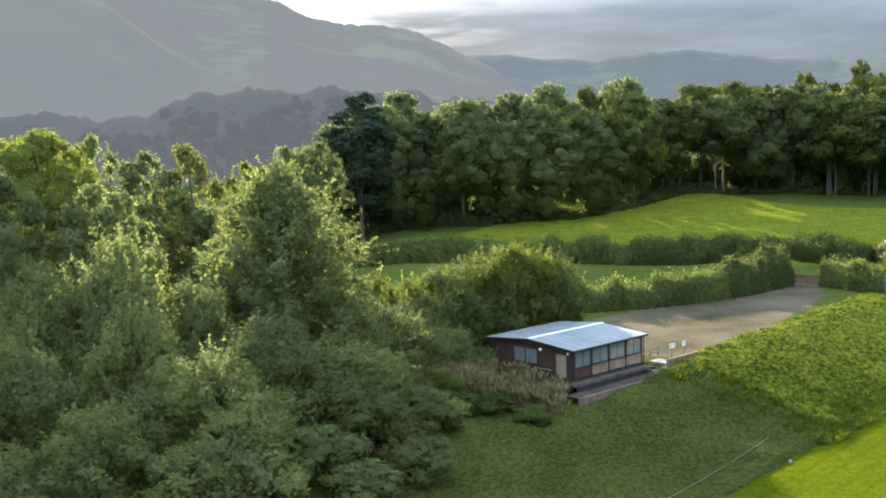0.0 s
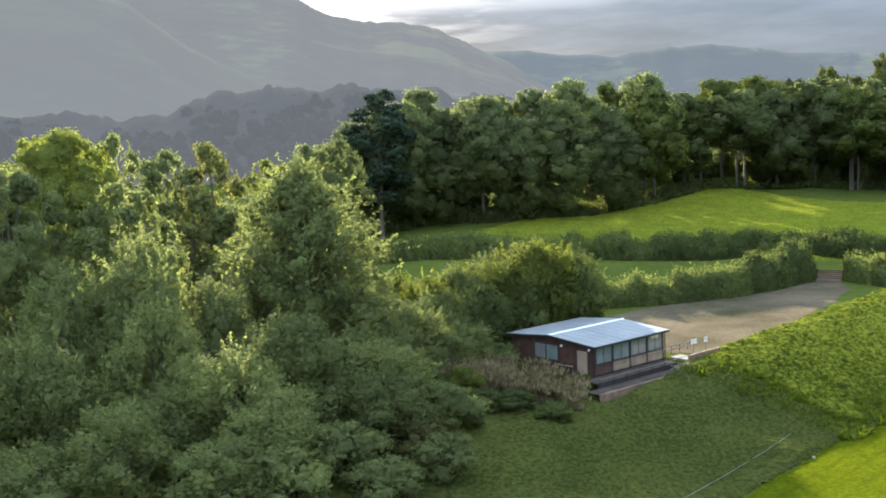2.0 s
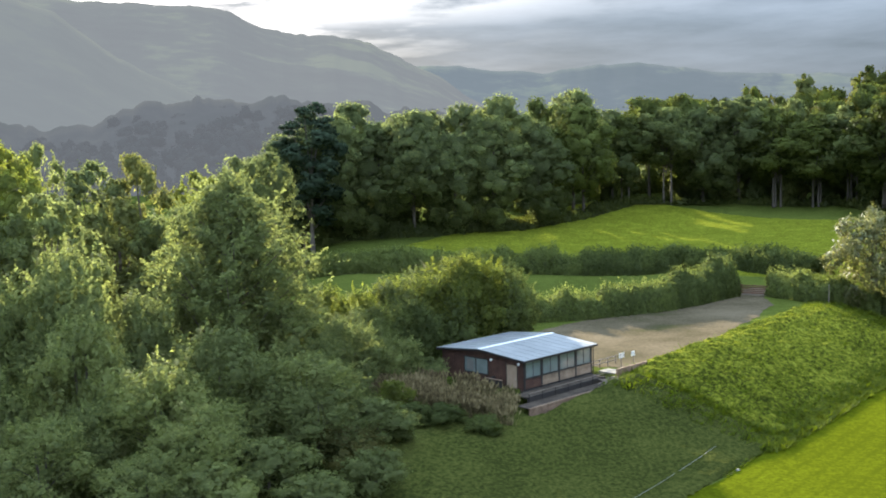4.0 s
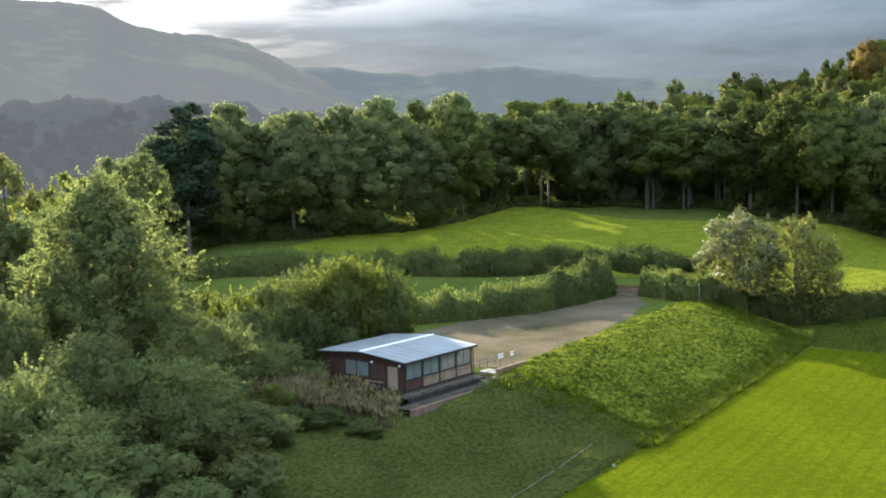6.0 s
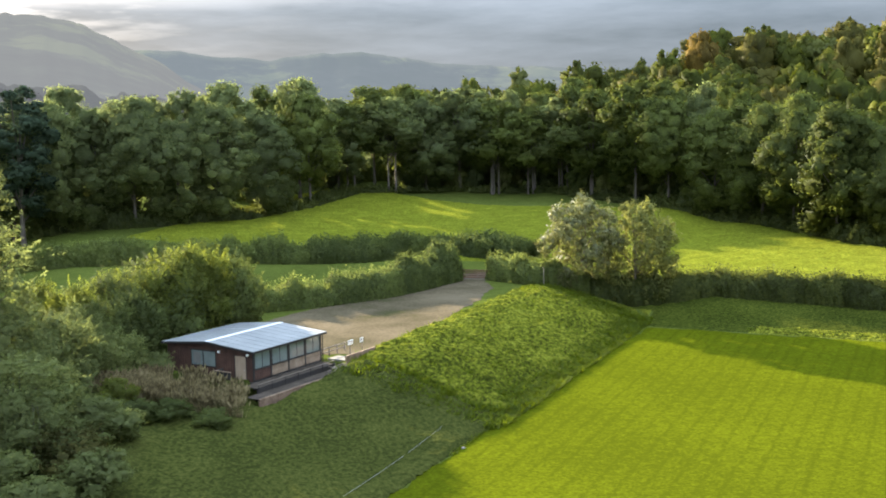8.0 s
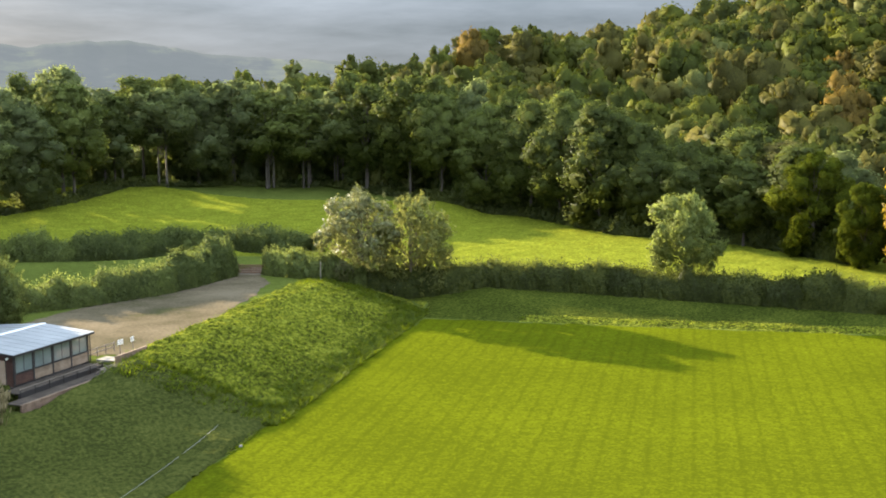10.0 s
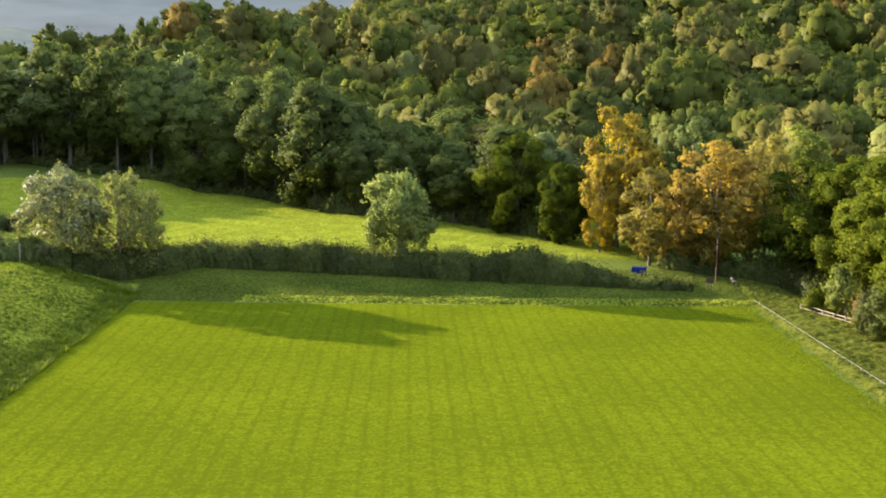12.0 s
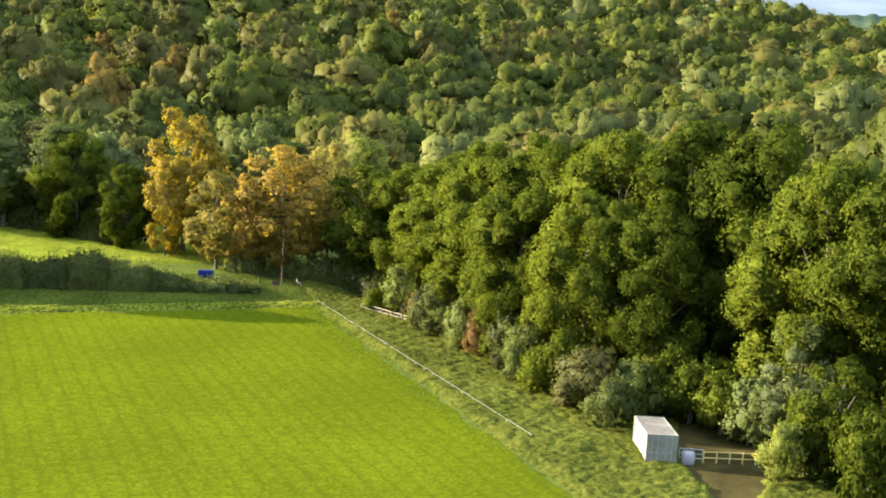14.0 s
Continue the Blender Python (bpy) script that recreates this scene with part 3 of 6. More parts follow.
CONE = tree(rng, "conical_tree", 20, 8.0, 1.0, 130, 0.8, LEAF_WILLOW, 34000, 0.19, 0.3, 0, 1, size=1.3, tilt=34, sprig=0.35, core=0.32, flat=1.1, shoots=800, reach=2.5, loose=0.5, long=1.9, soft=0.6)
WOODT = [tree(rng, "woodland_tree", 26, 7.5, (2.5, 5.0, 1.0, 5.5, 3.5)[i], (19, 20, 18, 19, 18)[i], ("dome", "full", "dome", "round", "dome")[i], LEAF_WOOD, 8000, 0.36, 0.3, 9, (1, 2, 1, 1, 3)[i], size=0.46, clumps=6, sprig=0.4, clump=0.34, soft=0.6, core=0.62, flat=1.05, shoots=60, reach=1.2, loose=0.4) for i in range(5)]
HIGHT = [tree(rng, "tall_tree", 26, 6.0, (6.0, 10.5, 7.0)[i], 14, ("full", "round", "dome")[i], LEAF_WOOD, 6000, 0.42, 0.19, 10, (2, 2, 3)[i], size=0.42, clumps=8, sprig=0.5, core=0.55, flat=1.1, shoots=60, reach=1.2, loose=0.5) for i in range(3)]
OAK = [tree(rng, "oak_tree", 23, 10.0, 1.2, 26, "dome", LEAF_OAK, 36000, 0.25, 0.5, 12, size=0.32, clumps=9, tuft=0.42, sprig=0.3, core=0.62, loose=0.38, soft=0.7, clump=0.42) for _ in range(4)]
ROUND = [tree(rng, "field_tree", 12, 6.0, (0.3, 0.3, 1.8)[i], (14, 14, 20)[i], ("dome", "dome", "full")[i], LEAF_PALE, (8000, 8000, 9500)[i], 0.3, 0.22, 22, (3, 3, 1)[i], size=(0.36, 0.36, 0.3)[i], clumps=8, loose=0.6, sprig=0.6, core=(0.28, 0.28, 0.5)[i], shoots=160, reach=0.9, soft=0.7) for i in range(3)]
AUTUMN = [tree(rng, "autumn_tree", 22, 7.0, 1.2, 18, ("round", "full", "dome")[i], LEAF_GOLD, 9500, 0.36, 0.35, 14, size=0.34, clumps=8, sprig=0.5, core=0.5, loose=0.5, shoots=80, reach=1.1, soft=0.5) for i in range(3)]
BUSH = [tree(rng, "bush", 5, 3.2, 0.1, 9, "dome", LEAF_HEDGE, 3200, 0.2, 0.06, 5, 3, size=0.45, clumps=6, sprig=0.5, core=0.6, loose=0.5, shoots=70, reach=0.8) for _ in range(3)]
PINE = tree(rng, "pine_tree", 28, 6.0, 5.0, 22, "round", LEAF_PINE, 9000, 0.4, 0.4, 12, size=0.34, clumps=7, tuft=0.5, flat=0.5, sprig=0.5, core=0.6)


def top_at(az, el, d):
    """Height of a tree whose top stands at that angle from the eye level of 26 m."""
    x, y = bearing(az, d)
    return x, y, 26 + d * math.tan(radians(el)) - gz1(x, y)


pick = random.Random(5)

# thicket beside the hut: bearing, top angle, distance, crown radius
x, y, h = top_at(-8.65, -1.2, 102)
plant(CONE, x, y, h, 10.0, 20, label="tall feathery grey-green tree rising above the thicket", category="tree")
for az, el, d, r, mat in [(-16.75, -5.0, 92, 5.6, None), (-9.3, -9.5, 80, 4.6, None), (-12.6, -11.0, 76, 4.4, None), (-5.3, -11.0, 82, 5.0, None),
                          (-21.6, -10.2, 80, 4.2, None), (-18.4, -13.4, 72, 4.0, None), (-7.2, -15.0, 72, 3.6, None), (-3.0, -14.6, 77, 3.2, LEAF_OLIVE),
                          (-15.8, -12.7, 76, 3.6, None), (-10.4, -13.2, 72, 4.0, None), (-24.5, -9.0, 82, 5.0, None), (-13.5, -7.5, 90, 4.5, None),
                          (-5.8, -8.3, 98, 5.0, None), (-2.8, -9.3, 94, 3.6, None), (-20.6, -6.5, 95, 5.0, None), (-22.8, -15.0, 70, 4, None), (-0.4, -10.2, 97, 3.2, None), (-1.2, -13.4, 82, 3.4, None), (-4.6, -12.8, 78, 3.8, None), (-1.6, -15.8, 73, 2.8, None), (-4.8, -17.0, 69, 3.0, None), (1.5, -11.2, 98.5, 2.0, None), (-10.0, -16.0, 68, 3.4, None), (-8.0, -12.2, 80, 4.2, None), (-16.2, -8.6, 84, 4.4, None), (-13.2, -15.5, 68, 4, None)]:
    x, y, h = top_at(az, el, d)
    ob = plant(pick.choice(WILLOW if h > 4.5 else BUSH), x, y, h, r, pick.uniform(0, 360), label="bushy grey-green sallow in a dense thicket", category="tree", group="thicket trees")
    retint(ob, mat or LEAF_WILLOW)
for az, el, d, r, mat, text in [(-20.4, 0.8, 125, 10.5, LEAF_LIME, "broad tree with sunlit yellow-green crown"), (-17.8, 0.4, 150, 5.0, LEAF_WOOD, "dark slender tree behind the thicket"),
                                (-15.4, -0.5, 140, 6.5, LEAF_WOOD, "rounded green tree behind the thicket"), (-12.9, -0.2, 138, 5.5, LEAF_FADE, "thin brownish tree behind the thicket"),
                                (-10.1, -1.2, 150, 5.0, LEAF_LIME, "rounded sunlit tree behind the thicket"), (-14.2, -2.4, 122, 6.0, LEAF_FADE, "brownish tree behind the thicket"),
                                (-11.4, -3.0, 118, 6.0, LEAF_WOOD, "dark tree behind the thicket"), (-17.5, -2.0, 112, 6.5, LEAF_WOOD, "dark tree below a sunlit crown"),
                                (-23.0, -1.0, 110, 8.0, LEAF_WOOD, "dark broad tree in the thicket"), (-8.0, -0.5, 175, 6.0, LEAF_WOOD, "rounded tree by the meadow"), (-6.6, -0.3, 185, 6.0, LEAF_WOOD, "rounded tree by the meadow")]:
    x, y, h = top_at(az, el, d)
    retint(plant(pick.choice(OAK if r > 7 else AUTUMN[1:]), x, y, h, r, pick.uniform(0, 360), label=text, category="tree"), mat)
# bushes behind the hut
for az, el, d, r, mat in [(-3.9, -7.6, 110, 3.6, LEAF_LIME), (-1.9, -7.9, 112, 3.2, LEAF_LIME), (-0.3, -7.5, 114, 3.6, LEAF_HEDGE), (1.6, -7.2, 113, 3.8, LEAF_LIME), (4.0, -6.2, 112, 4.6, LEAF_LIME),
                          (2.8, -8.8, 108, 3.0, LEAF_HEDGE), (-1.6, -9.6, 104, 3.4, LEAF_HEDGE), (0.6, -10.0, 104, 3.0, LEAF_HEDGE), (5.5, -8.0, 113, 3.0, LEAF_HEDGE), (2.5, -6.4, 115, 4.4, LEAF_LIME), (1.0, -7.0, 116, 4.0, LEAF_HEDGE), (0.3, -8.3, 104, 3.6, LEAF_HEDGE), (-0.9, -8.6, 102, 3.6, LEAF_HEDGE), (-2.3, -8.8, 100, 3.6, LEAF_WILLOW), (5.4, -6.8, 113, 3.8, LEAF_HEDGE), (2.2, -7.2, 110, 4.4, LEAF_HEDGE), (3.5, -6.6, 111, 4.4, LEAF_LIME), (-0.5, -7.5, 107, 4.2, LEAF_HEDGE), (0.9, -7.3, 109, 4.4, LEAF_LIME), (-2.0, -7.8, 105, 4.0, LEAF_LIME), (-0.2, -7.2, 118, 4.6, LEAF_LIME), (1.6, -6.8, 119, 4.6, LEAF_HEDGE), (-1.6, -7.8, 116, 4.0, LEAF_LIME), (5.0, -7.2, 114, 3.4, LEAF_HEDGE)]:
    x, y, h = top_at(az, el, d)
    retint(plant(pick.choice(WILLOW if r > 3.5 else BUSH), x, y, h, r, pick.uniform(0, 360), label="dense leafy bush behind the timber hut", category="bush", group="bushes behind the hut"), mat)

# wood round the far side of the pasture
x, y, h = top_at(-4.4, 2.25, 214)
plant(PINE, x, y, h, 7.5, 0, label="dark pine standing above the wood's edge", category="tree")
EDGE = [(-7.0, 224), (-2.0, 219), (1.8, 218), (6.2, 223), (9.2, 237), (12.0, 260), (17.5, 274), (22.5, 272), (28.1, 244), (32.8, 230), (37.9, 201), (44.4, 190.5), (49.7, 174)]
TOPS = [(-7.0, 0.5), (-5, 1.2), (-2.5, 1.7), (0.0, 2.3), (2.0, 2.3), (4.0, 1.6), (6.0, 2.3), (12.0, 2.3), (16, 2.0), (20.0, 2.6), (28.0, 2.2), (34, 1.4), (38, 0.2), (42, -0.8), (46.3, -1.2), (50, -3.0)]
for row, (off, lower) in enumerate(((3.0, 0.6), (12.0, 0.0))):
    az = -6.8 + 1.1 * row
    while az < 49.5:
        d = np.interp(az, [e[0] for e in EDGE], [e[1] for e in EDGE]) + off + pick.uniform(-2, 2)
        el = np.interp(az, [e[0] for e in TOPS], [e[1] for e in TOPS]) - lower * pick.uniform(0.3, 1.6) + pick.uniform(-1.0, 0.35)
        x, y, h = top_at(az, el, d)
        ob = plant(HIGHT[1] if 11.6 < az < 14.2 else pick.choice(HIGHT[::2] if 14 < az < 30 and row == 0 and pick.random() < 0.7 else WOODT), x, y, max(h, 12), min(pick.uniform(7.0, 10.5), 0.4 * max(h, 12)), pick.uniform(0, 360), label="tall green tree at the edge of the wood", category="tree", group="trees at the wood's edge")
        k = pick.random()
        if k < 0.03:
            retint(ob, LEAF_OLIVE)
        elif k > (0.8 if az < 16 else 0.55 if az < 24 else 0.12):
            retint(ob, LEAF_EDGE)
        az += math.degrees(pick.uniform(6.5, 10.0) / d)

# young growth between the stems
az = 14.4
while az < 31:
    d = np.interp(az, [e[0] for e in EDGE], [e[1] for e in EDGE]) + pick.uniform(4, 14)
    x, y = bearing(az, d)
    ob = plant(pick.choice(BUSH), x, y, pick.uniform(3.5, 8.5), pick.uniform(2.2, 3.8), pick.uniform(0, 360), label="young leafy bush between tall stems", category="bush", group="young growth in the wood")
    retint(ob, pick.choice((LEAF_WOOD, LEAF_HEDGE, LEAF_FADE)))
    az += math.degrees(pick.uniform(3.0, 7.5) / d)

# autumn trees at the corner of the pitch
for az, el, d, r, mat, text in [(52.4, -0.4, 172, 6.4, LEAF_GOLD, "tall golden-yellow autumn tree"), (53.8, -2.4, 169, 4.6, LEAF_GOLD, "golden autumn tree beside a taller one"), (51.5, -3.2, 167, 3.4, LEAF_GOLD, "golden autumn tree with low boughs"),
                                (54.1, -3.6, 159, 5.2, LEAF_DRY, "thinning brown-green autumn tree"), (57.4, -2.1, 158, 7.6, LEAF_RUSSET, "broad orange-brown autumn tree"), (55.6, -3.6, 157, 3.8, LEAF_RUSSET, "orange-brown autumn tree with thin crown"),
                                (59.8, -1.8, 165, 5.4, LEAF_DRY, "yellow and green autumn tree"), (61.8, -2.9, 154, 6.6, LEAF_OAK, "dense green tree beside autumn trees"),
                                (49.6, -3.4, 175, 5.0, LEAF_OAK, "dark green tree at the pasture corner"), (56.0, -0.9, 205, 6.0, LEAF_HEDGE, "pale rounded tree on the slope"),
                                (61.2, -1.2, 190, 6.5, LEAF_LIME, "bright yellow-green tree on the slope"), (47.2, -1.9, 184, 7.2, LEAF_OAK, "spreading green tree at the pasture corner")]:
    x, y, h = top_at(az, el, d)
    kind = AUTUMN[0] if text.startswith("tall golden") else pick.choice(AUTUMN[1:])
    if "pasture corner" in text:
        kind = OAK[2]
    retint(plant(kind, x, y, h, r, pick.uniform(0, 360), label=text, category="tree"), mat)

# oaks along the track side
for az, el, d, r in [(64.2, -2.6, 150, 8.5), (66.5, -1.8, 140, 9.0), (68.5, -1.2, 128, 9.5), (71.6, -0.7, 120, 10.0), (75.0, -0.2, 114, 10.0), (78.6, 0.5, 113, 10.5), (82.2, 0.5, 110, 10.0),
                     (85.5, -1.0, 98, 8.5), (88.5, -1.5, 96, 9.0), (92, -0.5, 100, 10.0), (73.5, -3.4, 108, 7.0), (77.0, -4.0, 104, 6.5), (70.0, -3.8, 117, 6.5)]:
    x, y, h = top_at(az, el, d)
    plant(pick.choice(OAK), x, y, h, r, pick.uniform(0, 360), label="spreading green oak with a dense clumped crown", category="tree", group="oaks beside the pitch")
for az, el, d, r, mat in [(63.9, -8.0, 138, 3.2, LEAF_EDGE), (66.2, -8.2, 125, 3.4, LEAF_EDGE), (68.0, -10.0, 117, 1.9, LEAF_RUST), (64.9, -9.3, 132, 2.0, LEAF_RUST), (69.6, -10.2, 111, 2.6, LEAF_FIELD), (65.3, -8.9, 129, 2.6, LEAF_FIELD), (70.6, -10.6, 107, 2.8, LEAF_EDGE), (67.2, -9.4, 120, 2.6, LEAF_EDGE),
                          (71.4, -11.6, 103, 2.4, LEAF_OAK), (74.0, -11.6, 98, 4.0, LEAF_OLIVE), (72.8, -10.6, 102, 3.0, LEAF_OAK), (80.6, -11.3, 99, 3.6, LEAF_OAK), (84.2, -14.2, 83.5, 1.9, LEAF_LIME), (79.4, -11.8, 97, 3.2, LEAF_OAK), (81.0, -12.2, 95, 3.0, LEAF_OAK), (82.4, -12.2, 93, 2.8, LEAF_HEDGE), (78.0, -10.6, 99, 3.4, LEAF_OAK), (86.6, -10.8, 86, 3.8, LEAF_OAK),
                          (85.3, -12.6, 86, 2.6, LEAF_OAK), (88.4, -13.0, 82, 3.2, LEAF_OAK), (84.6, -9.0, 92, 3.6, LEAF_WOOD), (76.2, -12.8, 97, 2.8, LEAF_OAK), (62.6, -9.2, 141, 2.2, LEAF_OAK), (65.2, -10.6, 129, 2.0, LEAF_HEDGE), (67.2, -11.4, 120, 1.8, LEAF_HEDGE), (61.5, -8.2, 152, 3.0, LEAF_WOOD), (59.9, -8.0, 158, 2.4, LEAF_WOOD)]:
    x, y, h = top_at(az, el, d)
    retint(plant(pick.choice(AUTUMN[1:] if h > 7.5 else BUSH), x, y, max(h, 1.5), r, pick.uniform(0, 360), label="leafy bush along the field margin", category="bush", group="margin bushes"), mat)

# the two trees in the far hedge
x, y, h = top_at(25.4, -4.15, 149)
retint(plant(ROUND[0], x - 3.6, y + 1.2, h - 0.4, 6.0, 40, label="broad whitish-leaved tree with open crown in the hedge", category="tree"), LEAF_WHITE)
retint(plant(ROUND[1], x + 3.6, y - 0.8, h + 0.3, 5.7, 130, label="round olive tree with fading leaves in the hedge", category="tree"), LEAF_FADE)
x, y, h = top_at(41.0, -4.1, 153)
plant(ROUND[2], x, y, h, 5.6, 200, label="single rounded pale green tree in the hedge", category="tree")


# ---- far woods on the hill ----
def lobed_crown(rg, lobes, total, leaf):
    """A woodland crown of unit radius, 1.7 high: corners, faces, which faces are smooth, and normals."""
    habit = ("dome", "round", "full", "dome", "spire", "dome")[rg.integers(6)]
    parts = crown_lobes(rg, 1.7, 1.0, 0.2, lobes, habit, 0.56, {12: 3, 8: 2}.get(lobes, 0))
    return foliage(parts, total, leaf, rg, sprig=0.2, core=0.76, flat=0.9, loose=0.3, soft=0.45, clump=0.42)


def far_woods():
    tones = [("woodland_far", (0.035, 0.042, 0.009), (0.061, 0.07, 0.014), (0.101, 0.107, 0.021), "mixed green woodland covering the hillside"),
             ("green_far", (0.039, 0.048, 0.009), (0.069, 0.081, 0.013), (0.113, 0.122, 0.02), "mid-green woodland crowns on the hillside"),
             ("olive_far", (0.045, 0.044, 0.011), (0.076, 0.071, 0.017), (0.118, 0.107, 0.025), "olive and brown woodland crowns on the hillside"),
             ("light_far", (0.061, 0.07, 0.011), (0.105, 0.115, 0.017), (0.157, 0.165, 0.025), "light green woodland crowns on the hillside"),
             ("russet_far", (0.069, 0.05, 0.011), (0.122, 0.082, 0.017), (0.175, 0.124, 0.025), "scattered russet crowns on the hillside"),
             ("pale_far", (0.057, 0.065, 0.02), (0.094, 0.103, 0.029), (0.144, 0.15, 0.044), "pale grey-green crowns on the hillside")]
    share = [0.27, 0.26, 0.24, 0.14, 0.015, 0.075]
    rg = np.random.default_rng(21)
    shapes = [[lobed_crown(rg, *k) for _ in range(14)] for k in ((12, 1700, 0.058), (8, 800, 0.08), (6, 260, 0.13))]
    heap = [[[], [], 0, [], []] for _ in tones]
    edge_az, edge_d = [e[0] for e in EDGE] + [55, 62, 68, 75, 82, 90, 100], [e[1] for e in EDGE] + [178, 170, 152, 142, 136, 130, 128]
    d = 150.0
    while d < 820:
        gap = 11.0 + d * 0.012
        for az in np.arange(-2, 92, math.degrees(gap / d)):
            a = az + rg.normal() * 0.25 * math.degrees(gap / d)
            r = d + rg.normal() * gap * 0.28
            if r < np.interp(a, edge_az, edge_d) + 20 or a < 14.5:
                continue
            x, y = bearing(a, r)
            rad = gap * (0.42 + 0.22 * rg.random() + 0.25 * rg.random() ** 3)
            h = 4 + 6 * rg.random() + rad * (1.1 + 0.5 * rg.random())
            k = rg.choice(len(tones), p=share)
            far = 0 if r < 320 else 1 if r < 500 else 2
            v, f, ev, nr = shapes[far][rg.integers(14)]
            t = rg.random() * 2 * math.pi
            c, sn = math.cos(t), math.sin(t)
            v = v * (rad, rad * (0.8 + 0.4 * rg.random()), h / 1.7)
            allv = np.stack([v[:, 0] * c - v[:, 1] * sn, v[:, 0] * sn + v[:, 1] * c, v[:, 2]], 1) + (x, y, gz1(x, y))
            heap[k][0].append(allv)
            heap[k][1].append(f + heap[k][2])
            heap[k][2] += len(allv)
            heap[k][3].append(ev)
            heap[k][4].append(np.stack([nr[:, 0] * c - nr[:, 1] * sn, nr[:, 0] * sn + nr[:, 1] * c, nr[:, 2]], 1))
        d += gap * 0.88
    for (nm, dark, mid, light, text), (vs, fs, n, ev, nr) in zip(tones, heap):
        mat = leaf_material(nm, dark, mid, light, 0.25, 2.4, 0.3, 0.035, 0.9, 0.003, 0.3, 0.7)
        tagged(quads("far_woods", np.concatenate(vs), np.concatenate(fs), mat, None, np.concatenate(ev), np.concatenate(nr)), text, "woodland", kind="stuff")


far_woods()


def valley_trees():
    """The misty belt of trees along the valley floor, part of the distant backdrop."""
    rg = np.random.default_rng(23)
    shapes = [lobed_crown(rg, 6, 160, 0.18) for _ in range(10)]
    # The mist on these crowns is a haze-coloured glow, weaker than the ridge's.
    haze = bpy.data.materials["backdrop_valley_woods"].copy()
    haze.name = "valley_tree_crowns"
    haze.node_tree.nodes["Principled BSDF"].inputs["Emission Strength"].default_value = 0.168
    vs, fs, ev, n = [], [], [], 0
    for i in range(280):
        a, d = rg.uniform(-34, -3), rg.uniform(440, 690)
        el = np.interp(a, [-34, -21.9, -16.7, -13.0, -10.2, -5.3, -3], [1.3, 1.2, 0.8, 1.7, 2.0, 2.2, 2.0]) - (690 - d) * 0.011 + 0.1 + rg.normal() * 0.15
        x, y = bearing(a, d)
        top, rad = 26 + d * math.tan(radians(el)), rg.uniform(6, 10)
        v, f, e, _ = shapes[rg.integers(10)]
        vs.append(v * (rad, rad, rad) + (x, y, top - 1.7 * rad))
        fs.append(f + n)
        ev.append(e)
        n += len(v)
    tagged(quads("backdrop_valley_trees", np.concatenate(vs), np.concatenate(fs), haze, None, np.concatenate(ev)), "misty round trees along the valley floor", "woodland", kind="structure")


valley_trees()


